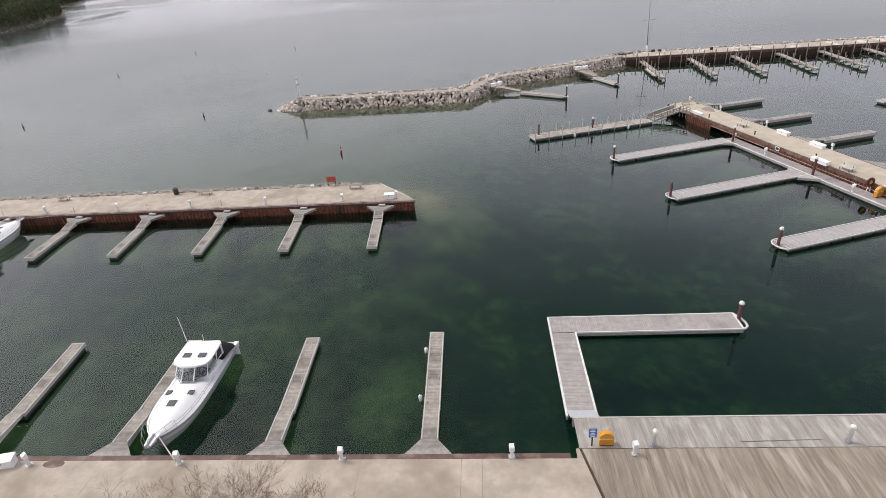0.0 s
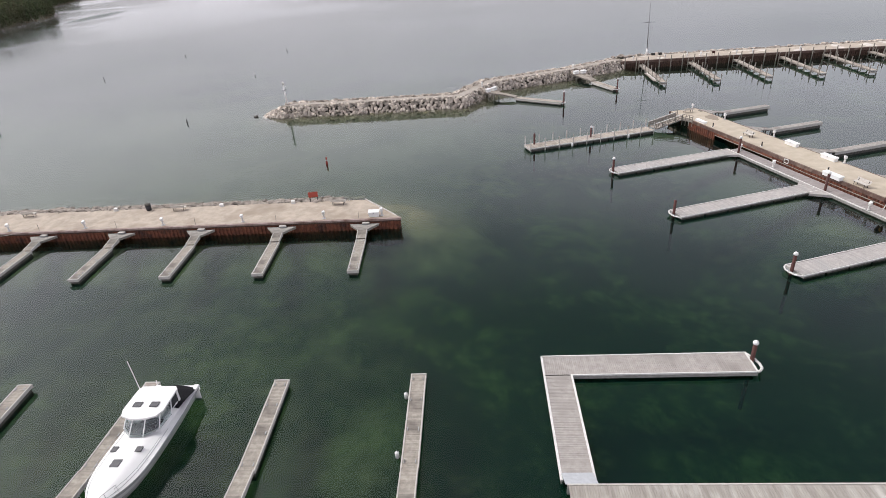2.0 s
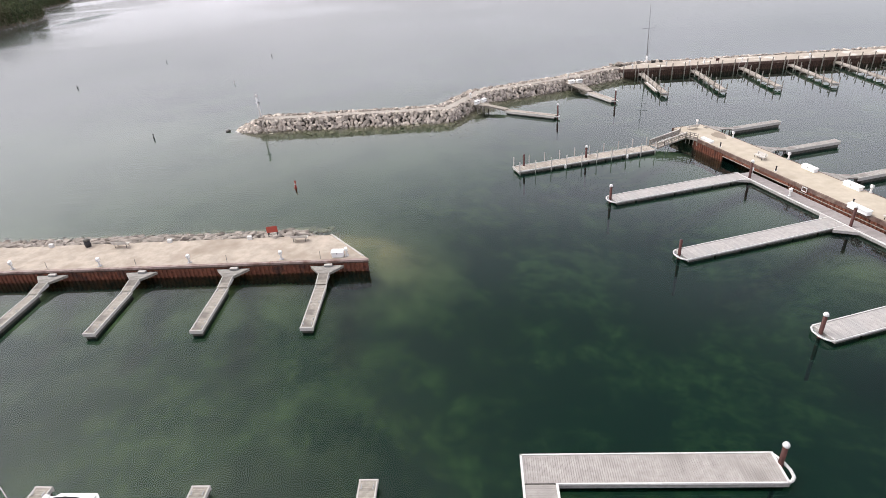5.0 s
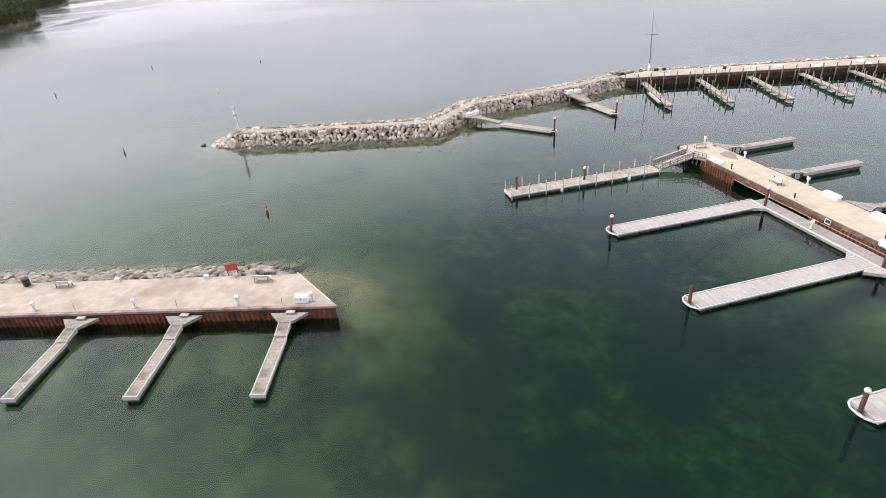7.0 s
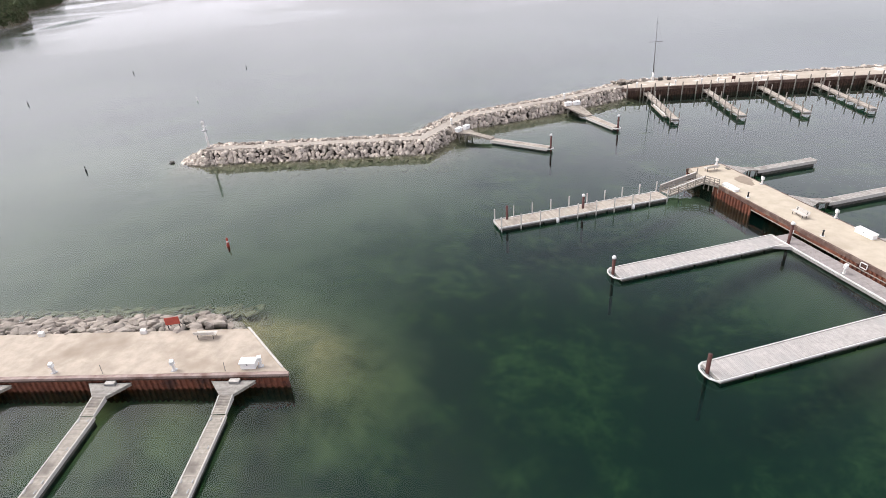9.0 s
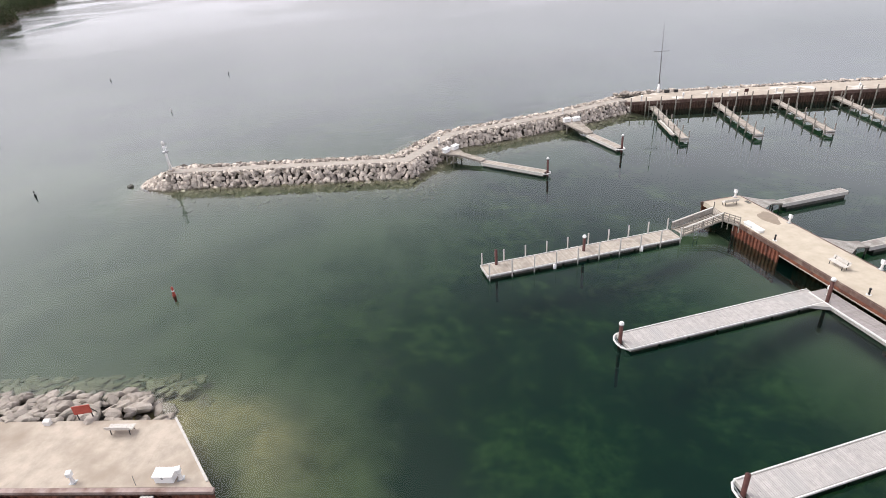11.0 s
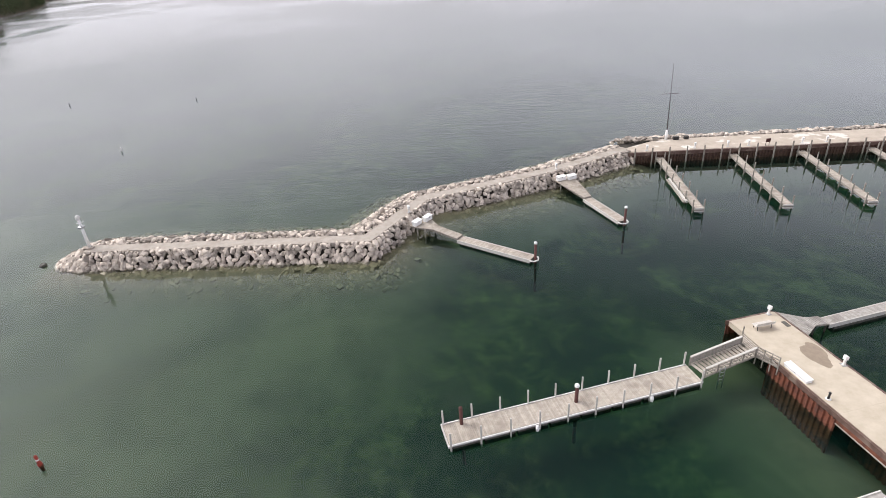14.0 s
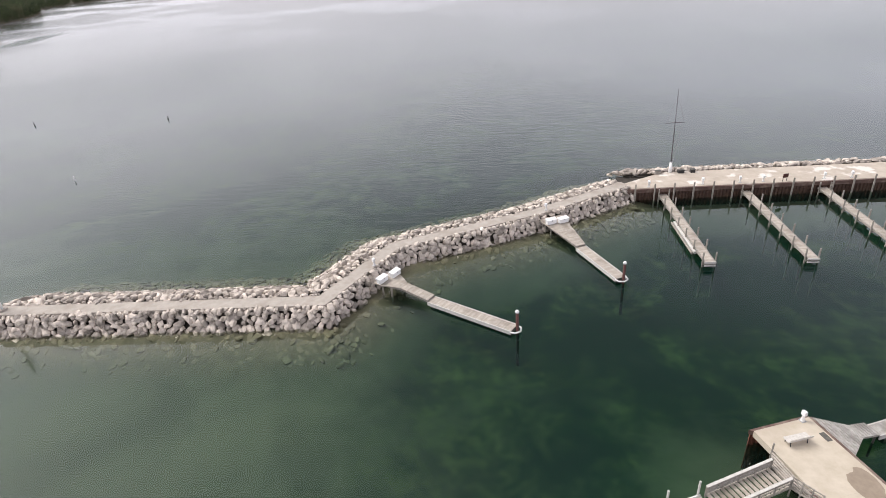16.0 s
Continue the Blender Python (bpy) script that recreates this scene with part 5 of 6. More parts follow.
# red notice board on legs
sign = thing("notice_board", "red notice board on dark legs by the boulders", "sign", "", (-20.6, 72.35, 1.5), 12)
bm = bmesh.new()
prism(bm, ((-0.62, -0.03), (0.62, -0.03), (0.62, 0.03), (-0.62, 0.03)), 0.6, 1.35)
soften(bm, 0.02)
part("panel", bm, RED, sign)
for x in (-0.5, 0.5):
    part("leg", made(rod, (x, 0.06, 0), (x, 0.06, 1.3), 0.05, 6), BLACK, sign)
    part("brace", made(rod, (x, 0.7, 0), (x, 0.06, 1.0), 0.04, 6), BLACK, sign)

# white plinth blocks at the back of the pier
for x in (-23.3, -33.1, -48.0):
    blk = thing("marker_block", "small white marker block at the pier edge", "marker", "marker blocks", (x, 71.9, 1.5))
    part("block", made(prism, ((-0.25, -0.15), (0.25, -0.15), (0.25, 0.15), (-0.25, 0.15)), 0, lambda x, y: 0.4 + 0.3 * y, bevel=0.03), WHITE_OLD, blk)

# white boarding steps and slim poles at the finger heads
for i in range(6):
    x = -12.75 - 10.42 * i
    st = thing("boarding_step", "small pale boarding step at a finger head", "step", "boarding steps", (x + 0.2, 65.86, 0))
    part("tread", made(block, -0.42, 0.42, -0.3, 0.1, 1.14, 1.2, bevel=0.02), EDGE, st)
    part("riser", made(block, -0.45, 0.45, -0.25, 0.05, 0.96, 1.13), GALV, st)
    rd = thing("mooring_pole", "slim grey pole at the pier edge", "pole", "slim poles", (x - 0.75, 66.5, 1.5))
    part("shaft", made(rod, (0, 0, 0), (0.05, 0, 0.9), 0.02, 6), MAST_GREY, rd)

# small dark bollards on the long pier
for s, w in ((11.0, 0.65), (21.9, 0.7), (33.5, 0.7), (44.0, 0.7)):
    p = on_pier(s, w)
    bl = thing("mooring_bollard", "short dark bollard on a white foot", "bollard", "dark bollards", (p.x, p.y, 1.66))
    part("foot", made(rod, (0, 0, 0), (0, 0, 0.06), 0.22, 12), WHITE_OLD, bl)
    bm = bmesh.new()
    lathe(bm, 0, 0, ((0.09, 0.06), (0.08, 0.55), (0.12, 0.6), (0.1, 0.68)), 10)
    part("shaft", bm, BLACK, bl, "", True)

# damp patch and mat on the pier head
mat_ob = thing("floor_mat", "dark rectangular mat lying on the pier", "mat", "", (40.85, 105.75, 1.665), 15)
part("sheet", made(block, -0.22, 0.22, -0.42, 0.42, 0, 0.02), FLOAT, mat_ob)
patch = thing("repair_patch", "brown irregular repair patch in the concrete", "patch", "", (41.25, 101.3, 1.655), 16)
bm = bmesh.new()
ring = []
random.seed(5)
for j in range(28):
    a = 2 * math.pi * j / 28
    r = 1 + 0.18 * math.sin(2 * a + 0.8) + 0.12 * math.sin(3 * a) + random.uniform(-0.05, 0.05)
    ring.append((0.85 * r * math.cos(a), 1.75 * r * math.sin(a)))
prism(bm, ring, 0, 0.014)
part("skin", bm, WET, patch)


# life-saving cabinet, hose reel and blue sign
def cabinet(at, turn):
    ob = thing("lifering_cabinet", "orange arched lifesaving cabinet beside the dock", "cabinet", "orange cabinets", at, turn)
    bm = bmesh.new()
    pts = [(-0.45, 0.0), (0.45, 0.0)] + [(0.45 * math.cos(a), 0.6 + 0.38 * math.sin(a)) for a in [math.pi * j / 10 for j in range(11)]]
    front = [bm.verts.new((x, -0.16, z)) for x, z in pts]
    back = [bm.verts.new((x, 0.16, z)) for x, z in pts]
    bm.faces.new(front)
    bm.faces.new(back[::-1])
    for j in range(len(pts)):
        bm.faces.new((front[j], back[j], back[(j + 1) % len(pts)], front[(j + 1) % len(pts)]))
    soften(bm, 0.03)
    part("shell", bm, ORANGE, ob)
    part("seam", made(block, -0.46, 0.46, -0.175, 0.175, 0.52, 0.56), WHITE_OLD, ob, "pale seam")
    part("foot", made(block, -0.4, 0.4, -0.14, 0.14, -0.06, -0.005), BLACK, ob)
    return ob


cabinet((7.95, 25.4, 1.57), 0)
cabinet((47.55, 63.6, 0.6), 20).scale = (1.25, 1.25, 1.25)
post = thing("notice_sign", "blue sign with pale writing on a dark post", "sign", "", (7.05, 25.3, 1.5))
part("pole", made(rod, (0, 0, 0), (0, 0, 1.2), 0.05, 8), BLACK, post)
plate = part("plate", made(block, -0.24, 0.24, -0.05, -0.02, 0.75, 1.5, bevel=0.01), BLUE, post, "blue plate")
for i, (w, z) in enumerate(((0.15, 1.4), (0.17, 1.26), (0.11, 1.12), (0.16, 0.98), (0.13, 0.86))):
    part("writing_bar", made(block, -w, w, -0.058, -0.053, z - 0.035, z + 0.035), WHITE, plate)
reel = thing("hose_reel", "red-brown round hose reel on a stand beside the pier", "hose reel", "", (47.2, 65.0, 0.6), 20)
bm = bmesh.new()
for c in range(20):
    a0, a1 = 2 * math.pi * c / 20, 2 * math.pi * (c + 1) / 20
    rod(bm, (0.42 * math.cos(a0), 0, 1.25 + 0.42 * math.sin(a0)), (0.42 * math.cos(a1), 0, 1.25 + 0.42 * math.sin(a1)), 0.17, 8)
part("hose_coil", bm, PILE, reel, "red-brown hose coil")
part("hub", made(rod, (0, -0.1, 1.25), (0, 0.1, 1.25), 0.2, 12), ORANGE, reel, "orange hub")
for x in (-0.35, 0.35):
    part("stand", made(rod, (x, 0, 0), (0, 0, 1.25), 0.05, 6), WHITE_OLD, reel)
crate = thing("ladder_hoop", "white square ladder hoop fixed on the pier edge", "ladder hoop", "", tuple(on_pier(27.6, -0.1)) + (1.1,), -74)
for a, b in (((-0.35, 0, 0), (0.35, 0, 0)), ((-0.35, 0, 0.5), (0.35, 0, 0.5)), ((-0.35, 0, 0), (-0.35, 0, 0.5)), ((0.35, 0, 0), (0.35, 0, 0.5))):
    part("bar", made(rod, a, b, 0.05, 6), WHITE_OLD, crate)

# rope fenders on the first quay finger
for y in (31.0, 36.6):
    f = thing("boat_fender", "white cylindrical fender hanging on the finger dock", "fender", "finger fenders", (-4.5 + 0.0 * y, y, 0.35))
    bm = bmesh.new()
    lathe(bm, 0, 0, ((0.04, -0.35), (0.14, -0.25), (0.15, 0.2), (0.05, 0.32)), 10)
    part("tube", bm, WHITE, f, "", True)
    part("rope", made(rod, (0, 0, 0.32), (0.1, 0, 0.36), 0.02, 5), BLACK, f)

# kerbstone damage and stain on the quay
stain = thing("repair_patch", "brown patch beside the quay edge beam", "patch", "", (-28.2, 23.95, 1.603))
part("skin", made(prism, [(0.75 * math.cos(a), 0.32 * math.sin(a)) for a in [2 * math.pi * j / 16 for j in range(16)]], 0, 0.006), CAP, stain)

# ---- mast and harbour light ----
mast = thing("signal_mast", "tall grey signal mast with a yard on white base", "mast", "", (46.0, 160.6, 1.9))
part("base", made(rod, (0, 0, 0), (0, 0, 1.7), 0.28, 12, 0.2), WHITE, mast, "white base", True)
part("pole", made(rod, (0, 0, 1.6), (-0.25, 0, 13.2), 0.1, 8, 0.03), MAST_GREY, mast, "grey pole", True)
part("yard", made(rod, (-1.7, 0, 8.1), (1.3, 0, 8.1), 0.05, 6), MAST_GREY, mast)
bm = bmesh.new()
for x in (-1.7, 1.5):
    rod(bm, (x * 0.8, 0, 8.1), (-0.2, 0, 12.4), 0.012, 4)
part("stay", bm, GALV, mast)
for j in range(3):
    part("flag_halyard", made(rod, (0.35 + 0.35 * j, 0, 8.1), (0.2, 0.05, 1.0), 0.01, 4), GALV, mast)

lamp = thing("harbour_light", "white tubular harbour light pole on the breakwater end", "light pole", "", (-40.25, 125.7, 2.2))
part("footing", made(rod, (0, 0, -0.1), (0, 0, 0.25), 0.55, 12), CONCRETE_PATH, lamp)
part("pole", made(rod, (0, 0, 0.2), (0, 0, 4.3), 0.2, 10, 0.16), WHITE, lamp, "", True)
bm = bmesh.new()
lathe(bm, 0, 0, ((0.17, 3.05), (0.46, 3.12), (0.46, 3.32), (0.17, 3.4)), 12)
part("collar", bm, GALV, lamp)
for a in (0.4, 2.5, 4.6):
    part("bracket", made(rod, (0, 0, 3.7), (0.5 * math.cos(a), 0.5 * math.sin(a), 4.0), 0.05, 6), WHITE, lamp)
bm = bmesh.new()
lathe(bm, 0, 0, ((0.15, 4.3), (0.27, 4.36), (0.27, 4.75), (0.08, 4.95)), 10)
part("lantern", bm, WHITE_OLD, lamp, "white lantern", True)

# things at the back of the breakwater pier
for x, w in ((47.6, 0.9), (49.4, 0.7), (44.0, 0.8)):
    ob = thing("equipment_box", "dark low equipment box by the boulders", "box", "equipment boxes", (x, 160.3, 1.9))
    part("body", made(block, -w / 2, w / 2, -0.3, 0.3, 0, 0.5, bevel=0.03), BLACK if x > 47 else TIMBER, ob)
    part("lid", made(block, -w / 2 - 0.04, w / 2 + 0.04, -0.34, 0.34, 0.505, 0.56), FLOAT, ob)
ms = thing("notice_board", "dark red notice board facing the pier", "sign", "", (60.9, 154.8, 1.9), 10)
part("panel", made(block, -0.4, 0.4, -0.04, 0.04, 0.6, 1.2, bevel=0.02), PILE, ms)
for x in (-0.3, 0.3):
    part("leg", made(rod, (x, 0.06, 0), (x, 0.06, 1.0), 0.04, 6), BLACK, ms)

# long pale boom moored beside the first breakwater finger
boom = thing("timber_boom", "long pale timber boom floating beside the dock", "boom", "", (42.1, 140.9, 0.25), 88.6)
part("log", made(rod, (-4.4, 0, 0.25), (4.4, 0, 0.25), 0.2, 8), EDGE, boom)
part("second_log", made(rod, (-4.4, 0.38, 0.2), (4.4, 0.38, 0.2), 0.15, 8), TIMBER, boom)


# ---- buoys ----
def buoy(x, y, mat, label, h=1.2, lean=6):
    ob = thing("buoy", label, "buoy", "channel buoys", (x, y, 0))
    ob.matrix_basis = pose(x, y, 0, lean, lean, 0)
    bm = bmesh.new()
    lathe(bm, 0, 0, [(r * h / 1.5, z) for r, z in ((0.12, -0.8), (0.2, -0.3), (0.24, 0.15), (0.16, 0.3), (0.15, h - 0.12), (0.05, h))], 12)
    part("spar", bm, mat, ob, "", True)
    bm = bmesh.new()
    lathe(bm, 0, 0, ((0.165 * h / 1.5, h * 0.5), (0.165 * h / 1.5, h * 0.62)), 12)
    part("band", bm, WHITE, ob, "pale band", True)
    return ob


buoy(-23.7, 91.6, RED, "red spar buoy with pale band floating upright", 1.25)
for x, y in ((-62.4, 123.0), (-105.6, 122.0), (-119.0, 184.0), (-111.5, 226.0), (-70.5, 224.0)):
    buoy(x, y, BLACK, "dark spar buoy floating on the open lake", 1.0)
buoy(-66.0, 176.3, WHITE, "white spar buoy floating on the open lake", 1.0)
tip_rock = thing("boulder", "dark wet boulder standing off the breakwater tip", "rock", "", (-47.9, 125.2, 0.05))
tip_rock.matrix_basis = pose(-47.6, 125.2, 0.05, 8, -12, 30) @ Matrix.Diagonal((0.95, 0.9, 0.9, 1))
stone = new("stone", random.choice(STONES).copy())
stone.data.materials[0] = FLOAT
stone.parent = tip_rock


# ---- motor cruiser ----
GLASS = bpy.data.materials.new("tinted_glass")
GLASS.use_nodes = True
gb = GLASS.node_tree.nodes["Principled BSDF"]
gb.inputs["Base Color"].default_value = (0.90, 0.97, 0.97, 1)
gb.inputs["Roughness"].default_value, gb.inputs["IOR"].default_value = 0.04, 1.5
gb.inputs["Transmission Weight"].default_value = 0.92
GEL = material("white_gelcoat", ((0.87, 0.87, 0.87), (0.91, 0.91, 0.91)), 1.5, 0.22)
GREY_GEL = material("grey_gelcoat_stripe", ((0.36, 0.37, 0.38), (0.44, 0.45, 0.46)), 2.0, 0.3)
CANVAS = material("black_canvas", ((0.008, 0.008, 0.010), (0.016, 0.016, 0.019)), 8.0, 0.9, bump=0.3, spec=0.15)
SMOKE = material("smoked_hatch", ((0.05, 0.05, 0.055), (0.08, 0.08, 0.085)), 3.0, 0.2)


def hull_half(s):
    """Half-beam at deck for s from 0 at the stern to 1 at the stem."""
    return 1.78 * (1 - max(0, (s - 0.42) / 0.58) ** 4.4) * (0.93 + 0.07 * min(1, s / 0.25))


def skin(bm, secs, close=True):
    rings = [[bm.verts.new(p) for p in sec] for sec in secs]
    for a, b in zip(rings, rings[1:]):
        for i in range(len(a) - 1):
            bm.faces.new((a[i], b[i], b[i + 1], a[i + 1]))
    if close:
        bm.faces.new(rings[0])
    return rings


def cruiser(label):
    """A motor cruiser with its stern at x=0 and its stem at x=11.2."""
    ob = thing("motor_boat", label, "boat", "moored boats")
    L = 11.2
    st = [i / 24 for i in range(25)]
    sheer = lambda s: 1.18 + 0.42 * s * s
    def strip(fn, name, mat, smooth=True, lab=""):
        bm = bmesh.new()
        for side in (-1, 1):
            skin(bm, [[(x, side * y, z) for x, y, z in fn(s)] for s in st], False)
        bmesh.ops.remove_doubles(bm, verts=bm.verts, dist=0.002)
        return part(name, bm, mat, ob, lab, smooth)
    rake = lambda s, z: L * s - 0.9 * s ** 6 * (1 - (z + 0.4) / (sheer(s) + 0.4))
    def side_pts(s):
        h = hull_half(s)
        zs = sheer(s)
        return [(rake(s, -0.5), 0.0, -0.5 + 0.35 * s ** 4), (rake(s, 0.0), h * 0.68 * (1 - 0.3 * s ** 3), 0.0 + 0.25 * s ** 3),
                (rake(s, zs * 0.55), h * 0.84, zs * 0.55), (rake(s, zs - 0.26), h * 0.975, zs - 0.26)]
    hull = strip(side_pts, "hull", GEL, True, "white hull")
    strip(lambda s: [(rake(s, sheer(s) - 0.262), hull_half(s) * 0.977, sheer(s) - 0.262), (rake(s, sheer(s) - 0.1), hull_half(s) * 1.01 + 0.02, sheer(s) - 0.1), (rake(s, sheer(s)), hull_half(s) + 0.01, sheer(s))], "rub_rail", GREY_GEL, True, "grey rub rail")
    strip(lambda s: [(rake(s, sheer(s) * 0.5), hull_half(s) * 0.83 + 0.012, sheer(s) * 0.5), (rake(s, sheer(s) * 0.56), hull_half(s) * 0.85 + 0.012, sheer(s) * 0.56)], "hull_stripe", GREY_GEL, True, "thin grey hull stripe")
    # deck: side decks rise to the foredeck crown
    def deck_pts(s):
        h, z = hull_half(s), sheer(s)
        crown = 0.55 * math.sin(math.pi * min(1, max(0, (s - 0.36) / 0.62))) ** 0.7 if s > 0.36 else 0.0
        x = L * s
        return [(x, h, z + 0.004), (x, h * 0.86, z + 0.06), (x, h * 0.62, z + 0.08 + crown * 0.75), (x, h * 0.3, z + 0.08 + crown * 0.97), (x, 0.0, z + 0.08 + crown)]
    strip(deck_pts, "deck", GEL, True, "white crowned foredeck")
    part("transom", made(prism, ((-0.02, -1.6), (0.06, -1.6), (0.06, 1.6), (-0.02, 1.6)), -0.2, 1.2), GEL, ob)
    part("swim_platform", made(prism, ((-0.6, -1.25), (-0.35, -1.5), (0.0, -1.52), (0.0, 1.52), (-0.35, 1.5), (-0.6, 1.25)), 0.6, 0.75, bevel=0.04), GEL, ob, "white swim platform")
    # cockpit cover
    bm = bmesh.new()
    skin(bm, [[(x, y, z + 0.34 * (1 - (y / 1.66) ** 2)) for y in (-1.66, -1.3, -0.7, 0.0, 0.7, 1.3, 1.66)] for x, z in ((0.28, 1.24), (0.9, 1.38), (1.8, 1.6), (3.0, 1.78))])
    part("cockpit_cover", bm, CANVAS, ob, "black canvas cockpit cover", True)
    # wheelhouse sides, windscreen, hard top
    bm = bmesh.new()
    prism(bm, ((2.4, -1.36), (5.0, -1.3), (5.0, 1.3), (2.4, 1.36)), 1.2, lambda x, y: 1.9)
    soften(bm, 0.06)
    part("coaming", bm, GEL, ob)
    frame_pts = [(3.6, -1.48), (5.0, -1.3), (5.75, -0.5), (5.75, 0.5), (5.0, 1.3), (3.6, 1.48)]
    top_pts = [(3.0, -1.36), (4.2, -1.2), (4.75, -0.45), (4.75, 0.45), (4.2, 1.2), (3.0, 1.36)]
    for i in range(5):
        bm = bmesh.new()
        a, b, c, d = Vector((*frame_pts[i], 1.84)), Vector((*frame_pts[i + 1], 1.84)), Vector((*top_pts[i + 1], 2.74)), Vector((*top_pts[i], 2.74))
        n = (b - a).cross(d - a).normalized() * 0.02
        lo = [bm.verts.new(p - n) for p in (a, b, c, d)]
        hi = [bm.verts.new(p + n) for p in (a, b, c, d)]
        bm.faces.new(lo[::-1])
        bm.faces.new(hi)
        for j in range(4):
            bm.faces.new((lo[j], lo[(j + 1) % 4], hi[(j + 1) % 4], hi[j]))
        part("windscreen_pane", bm, GLASS, ob, "tinted windscreen pane")
    for i in range(6):
        part("windscreen_frame", made(rod, (*frame_pts[i], 1.88), (*top_pts[i], 2.76), 0.045, 6), GEL, ob)
    part("dashboard", made(prism, ((4.2, -1.2), (4.95, -1.2), (5.6, -0.46), (5.6, 0.46), (4.95, 1.2), (4.2, 1.2)), 1.91, 1.97, bevel=0.02), SMOKE, ob, "dark dashboard")
    part("helm_console", made(block, 4.3, 5.1, 0.1, 1.0, 1.88, 2.2, bevel=0.05), SMOKE, ob)
    part("cabin_floor", made(block, 2.5, 5.3, -1.15, 1.15, 1.86, 1.905), GREY_GEL, ob)
    part("helm_seat", made(block, 3.2, 3.9, 0.2, 0.9, 1.9, 2.5, bevel=0.08), GEL, ob, "white helm seat")
    part("lounge_seat", made(block, 3.0, 4.6, -1.1, -0.35, 1.9, 2.3, bevel=0.08), GEL, ob, "white lounge seat")
    bm = bmesh.new()
    prism(bm, ((1.85, -1.25), (2.1, -1.46), (4.2, -1.5), (4.8, -1.25), (5.1, -0.5), (5.1, 0.5), (4.8, 1.25), (4.2, 1.5), (2.1, 1.46), (1.85, 1.25)), 2.76, lambda x, y: 2.94 - 0.03 * y * y)
    soften(bm, 0.05, 2)
    top = part("hard_top", bm, GEL, ob, "white hard top")
    for y in (-0.62, 0.62):
        part("roof_hatch", made(block, 3.5, 3.98, y - 0.3, y + 0.3, 2.9, 2.965, bevel=0.01), SMOKE, top, "smoked roof hatch")
    for y in (-1.3, 1.3):
        part("top_arch", made(prism, ((2.0, y - 0.05), (2.2, y - 0.05), (2.2, y + 0.05), (2.0, y + 0.05)), 1.6, 2.77), GEL, ob)
        # dark panel stands in for the shade of the open side under the top
        part("opening_shade", made(block, 2.21, 3.3, y - 0.02, y + 0.02, 1.95, 2.75), SMOKE, ob)
    part("antenna", made(rod, (2.2, -1.3, 2.9), (2.0, -1.55, 5.4), 0.025, 6), WHITE, ob, "white whip antenna")
    part("short_antenna", made(rod, (2.1, 0.0, 2.9), (2.0, 0.05, 3.6), 0.02, 6), WHITE, ob)
    deck_top = lambda s: sheer(s) + 0.08 + 0.55 * math.sin(math.pi * min(1, max(0, (s - 0.36) / 0.62))) ** 0.7
    for x, y, w in ((8.1, 0.0, 0.3), (6.85, -0.85, 0.21), (6.85, 0.85, 0.21)):
        z = deck_top(x / L) - (0.03 if y else 0)
        part("deck_hatch", made(block, x - w, x + w, y - w, y + w, z - 0.05, z + 0.04, bevel=0.015), SMOKE, ob, "smoked deck hatch")
    # low rail round the foredeck
    for side in (-1, 1):
        bm = bmesh.new()
        pts = [(L * q, side * hull_half(q) * 0.9, sheer(q) + 0.42) for q in (0.5, 0.58, 0.66, 0.74, 0.82, 0.89)]
        for a, b in zip(pts, pts[1:]):
            rod(bm, a, b, 0.014, 5)
        for a in pts:
            rod(bm, a, (a[0], a[1], a[2] - 0.4), 0.009, 5)
        part("deck_rail", bm, GALV, ob, "thin steel deck rail")
        part("gunwale_corner", made(block, -0.05, 0.5, min(side * 1.36, side * 1.72), max(side * 1.36, side * 1.72), 1.16, 1.34, bevel=0.06), GEL, ob, "white stern corner")
        bm = bmesh.new()
        for q in [0.4 + 0.05 * c for c in range(11)]:
            z0 = sheer(q) + 0.1
            rod(bm, (L * q, side * hull_half(q) * 0.84, z0), (L * (q + 0.05), side * hull_half(q + 0.05) * 0.84, sheer(q + 0.05) + 0.1), 0.02, 5)
        part("toe_rail", bm, GREY_GEL, ob, "grey toe rail")
    # pulpit and anchor platform
    part("bow_platform", made(prism, ((10.6, -0.4), (11.75, -0.24), (11.9, 0.0), (11.75, 0.24), (10.6, 0.4)), 1.58, 1.72, bevel=0.03), GEL, ob)
    part("anchor_roller", made(rod, (10.8, 0, 1.8), (12.0, 0, 1.74), 0.08, 8), GALV, ob)
    for side in (-1, 1):
        bm = bmesh.new()
        pts = [(9.9, 1.1, 2.2), (10.6, 0.8, 2.28), (11.3, 0.45, 2.3), (11.85, 0.22, 2.25)]
        for a, b in zip(pts, pts[1:]):
            rod(bm, (a[0], side * a[1], a[2]), (b[0], side * b[1], b[2]), 0.018, 5)
        for a in pts:
            rod(bm, (a[0], side * a[1], a[2]), (a[0], side * a[1] * 1.02, 1.5), 0.015, 5)
        part("pulpit_rail", bm, GALV, ob, "thin steel pulpit rail")
    return ob


boat = cruiser("white motor cruiser with black cockpit cover, moored bow-in")
boat.matrix_basis = pose(-22.45, 37.1, 0, 0, 0, -90)
copy_thing(boat, pose(-62.2, 53.2, 0, 0, 0, 87))


def line_between(a, b, sag=0.25, r=0.03):
    ob = thing("mooring_line", "pale mooring rope from bow to shore post", "rope", "mooring lines")
    bm = bmesh.new()
    pts = [Vector(a).lerp(Vector(b), j / 8) - Vector((0, 0, 4 * sag * (j / 8) * (1 - j / 8))) for j in range(9)]
    for p, q in zip(pts, pts[1:]):
        rod(bm, p, q, r, 5)
    part("strand", bm, EDGE, ob)


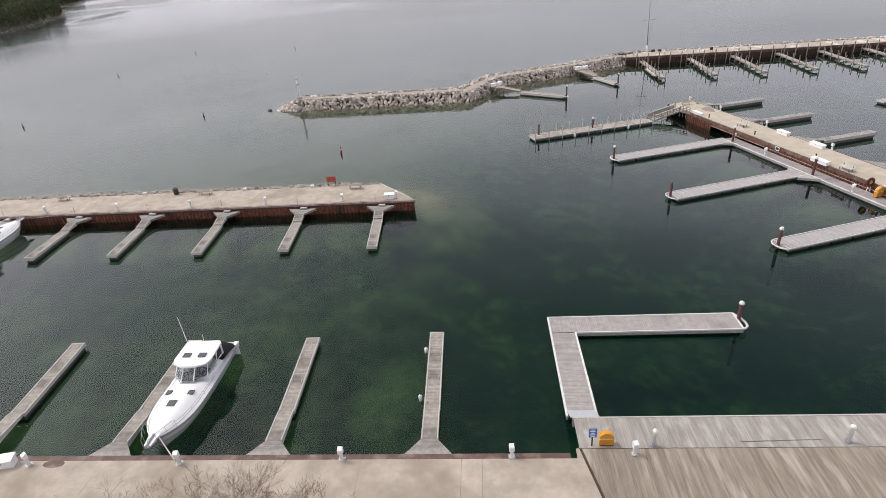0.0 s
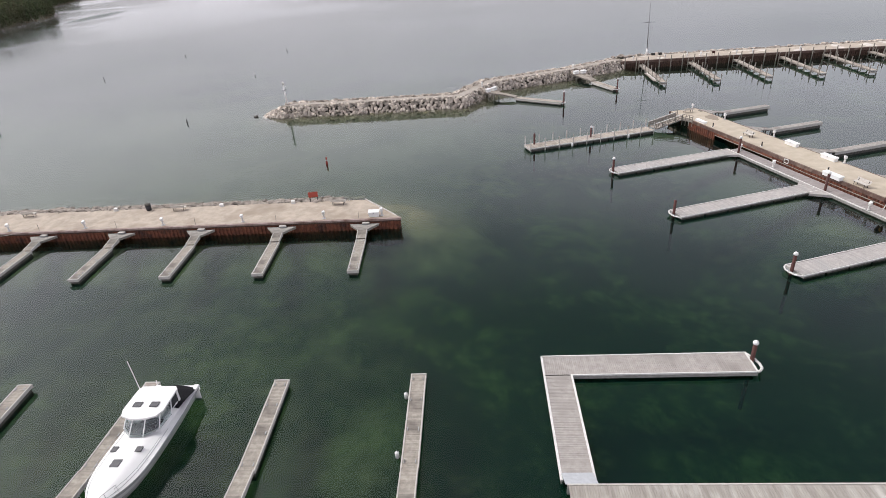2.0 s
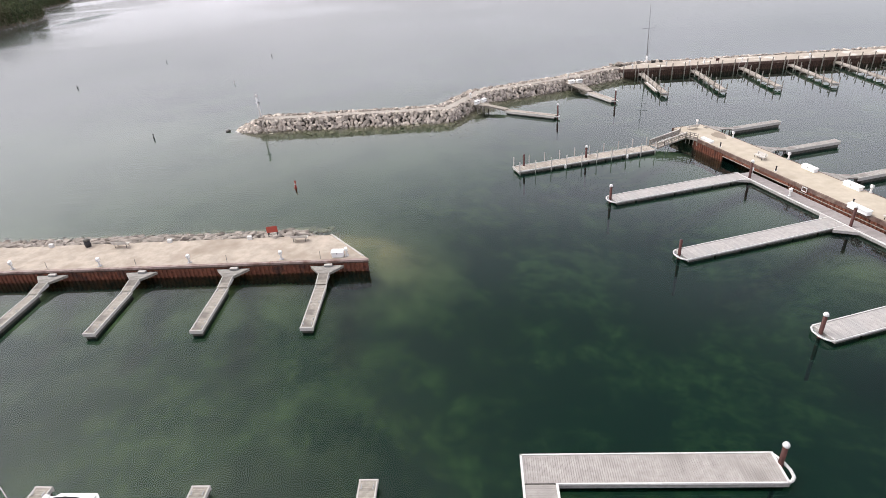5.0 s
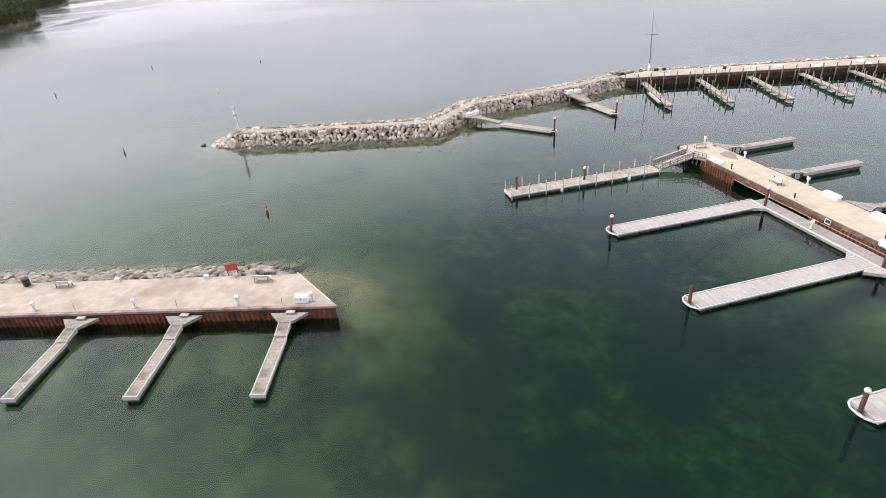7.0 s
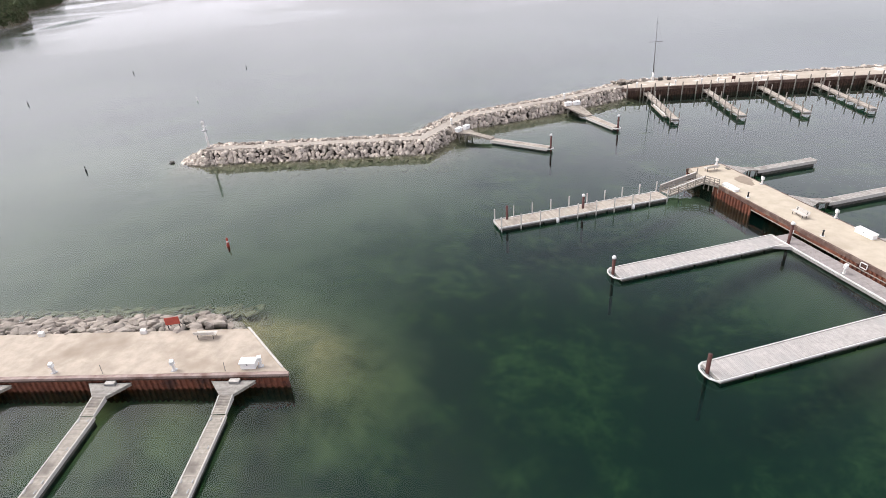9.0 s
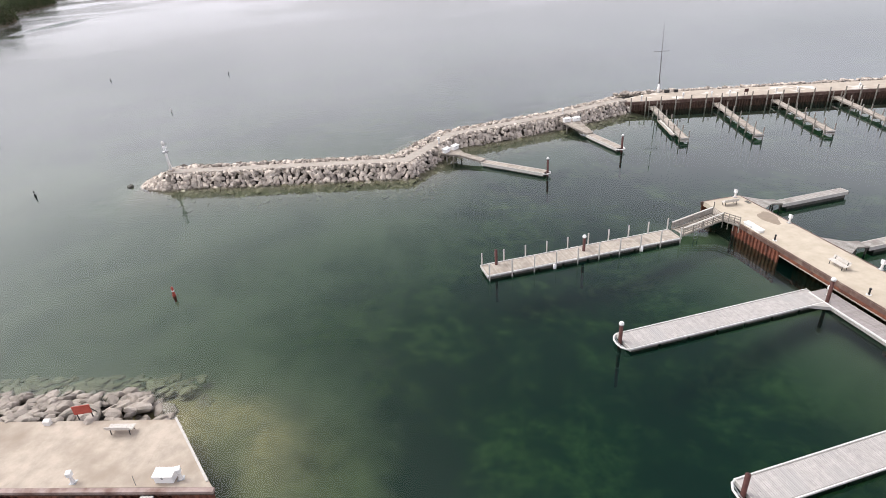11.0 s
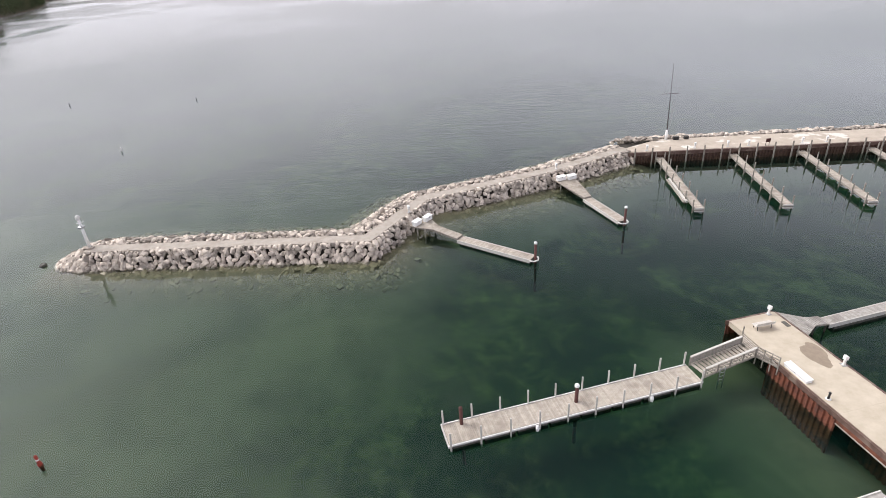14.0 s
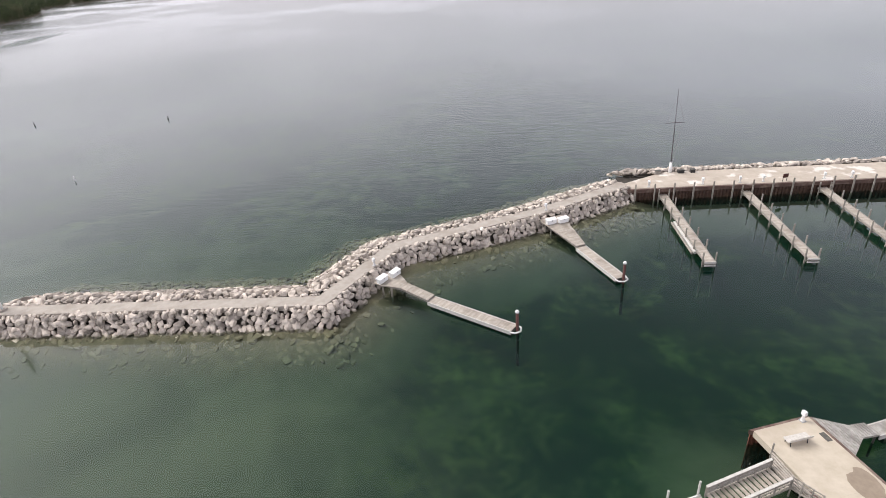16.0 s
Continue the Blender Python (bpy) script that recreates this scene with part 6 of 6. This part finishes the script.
line_between((-22.1, 26.2, 1.6), (-19.9, 24.1, 1.75), 0.1, 0.045)
line_between((-61.8, 65.2, 1.6), (-57.5, 66.3, 1.5))
line_between((-62.3, 65.2, 1.6), (-66.0, 66.3, 1.5))


# ---- bare trees under the camera ----
TWIG = material("bare_brown_twigs", ((0.17, 0.12, 0.085), (0.30, 0.22, 0.16)), 6.0, 0.9)


def bare_tree(x, y, height, spread, seed):
    random.seed(seed)
    ob = thing("bare_tree", "leafless brown tree with many thin twigs", "tree", "bare trees", (x, y, 1.6))
    limbs, twigs = bmesh.new(), bmesh.new()
    def grow(p, way, length, r, depth):
        bend = (way + Vector((random.gauss(0, 0.12), random.gauss(0, 0.12), 0.06))).normalized()
        mid = p + way * length * 0.5
        q = mid + bend * length * 0.5
        bm = limbs if depth < 3 else twigs
        rod(bm, p, mid, r, 5 if depth < 3 else 3, r * 0.86)
        rod(bm, mid, q, r * 0.86, 5 if depth < 3 else 3, r * 0.72)
        if depth >= 6:
            return
        for _ in range(3 if depth in (0, 2, 4) else 2):
            turn = Vector((random.gauss(0, 1), random.gauss(0, 1), random.gauss(0.15, 0.4))) * (0.5 if depth else 0.45 * spread)
            w = (bend + turn).normalized()
            w.z = max(w.z, 0.05)
            grow(q, w.normalized(), length * random.uniform(0.62, 0.98), max(0.0075, r * 0.58), depth + 1)
    for _ in range(4):
        way = Vector((random.gauss(0, 0.55), random.gauss(0, 0.25), 1)).normalized()
        grow(Vector((random.uniform(-0.3, 0.3), random.uniform(-0.2, 0.2), -0.1)), way, height * 0.235, 0.05, 0)
    part("trunk", limbs, TWIG, ob)
    part("crown", twigs, TWIG, ob, kind="stuff")


for x, y, h, seed in ((-18.6, 17.8, 3.8, 3), (-16.2, 18.6, 4.5, 4), (-13.4, 18.4, 5.0, 8), (-10.8, 18.6, 4.7, 9), (-8.6, 18.2, 4.5, 15), (-20.6, 17.6, 3.6, 21)):
    bare_tree(x, y, h, 1.1, seed)

# ---- far wooded shore ----
LEAF = material("far_spring_foliage", ((0.036, 0.052, 0.022), (0.10, 0.13, 0.05)), 0.15, 0.95, island=0.4, stain=(0.11, 0.11, 0.055), stain_scale=0.03)
SOIL = material("shore_soil", ((0.04, 0.042, 0.025), (0.08, 0.075, 0.045)), 0.2, 0.95)
SHORE_STONE = material("pale_shore_stones", ((0.34, 0.33, 0.31), (0.55, 0.53, 0.51)), 0.5, 0.95, island=0.4)
EDGE_LINE = ((-312, 330), (-326, 400), (-345, 462), (-368, 520), (-402, 566), (-428, 592), (-470, 640), (-492, 690), (-524, 770), (-570, 860), (-632, 940), (-680, 1010), (-720, 1140), (-730, 1300), (-700, 1500))
land = tagged(new("far_shore"), "distant wooded lake shore with a stony edge", "shore", kind="structure")
bm = bmesh.new()
rows_l = []
for x, y in EDGE_LINE:
    rows_l.append([bm.verts.new((x - o, y - 0.25 * o, z)) for o, z in ((-6, -1.5), (0, 0.2), (3, 0.8), (12, 3), (60, 9), (600, 20))])
for a, b in zip(rows_l, rows_l[1:]):
    for i in range(5):
        bm.faces.new((a[i], a[i + 1], b[i + 1], b[i]))
part("land", bm, SOIL, land)
random.seed(31)
verts, faces = [], []
sv, sf = [], []


def clump(vs, fs, c, r):
    base = len(vs)
    top = [Vector((random.uniform(-1, 1), random.uniform(-1, 1), random.uniform(-0.8, 0.8))).normalized() * r * random.uniform(0.6, 1.2) for _ in range(4)]
    vs.extend(tuple(Vector(c) + t) for t in top)
    fs.extend(([base, base + 1, base + 2], [base, base + 2, base + 3], [base + 1, base + 3, base + 2], [base, base + 3, base + 1]))


trunks = bmesh.new()
for (ax, ay), (bx, by) in zip(EDGE_LINE, EDGE_LINE[1:]):
    run = math.hypot(bx - ax, by - ay)
    for _ in range(int(run / 0.8)):
        s, o = random.random(), random.choice((random.uniform(1.5, 10), random.uniform(3, 60)))
        x, y = ax + (bx - ax) * s - o, ay + (by - ay) * s - 0.25 * o
        z = 0.6 + min(o * 0.22, 2 + o * 0.12)
        h = random.uniform(7, 15)
        w = h * random.uniform(0.2, 0.34)
        rod(trunks, (x, y, z - 1), (x, y, z + h * 0.8), 0.22, 4, 0.08)
        for _ in range(50):
            u = random.random() ** 0.8
            a = random.uniform(0, 6.28)
            rr = w * (1.05 - 0.85 * u) * math.sqrt(random.random())
            clump(verts, faces, (x + rr * math.cos(a), y + rr * math.sin(a), z + 1.2 + u * h), random.uniform(0.5, 1.3))
    for _ in range(int(run * 1.3)):
        s, o = random.random(), random.uniform(-1.0, 3.5)
        clump(sv, sf, (ax + (bx - ax) * s - o, ay + (by - ay) * s, 0.2 + 0.1 * max(0, o)), random.uniform(0.4, 1.1))
for name, vs, fs, mat in (("crowns", verts, faces, LEAF), ("shore_stones", sv, sf, SHORE_STONE)):
    me = bpy.data.meshes.new(name)
    me.from_pydata(vs, [], fs)
    me.materials.append(mat)
    ob = new(name, me)
    ob.parent = land
    tagged(ob, kind="stuff")
part("trunks", trunks, TWIG, land, kind="stuff")
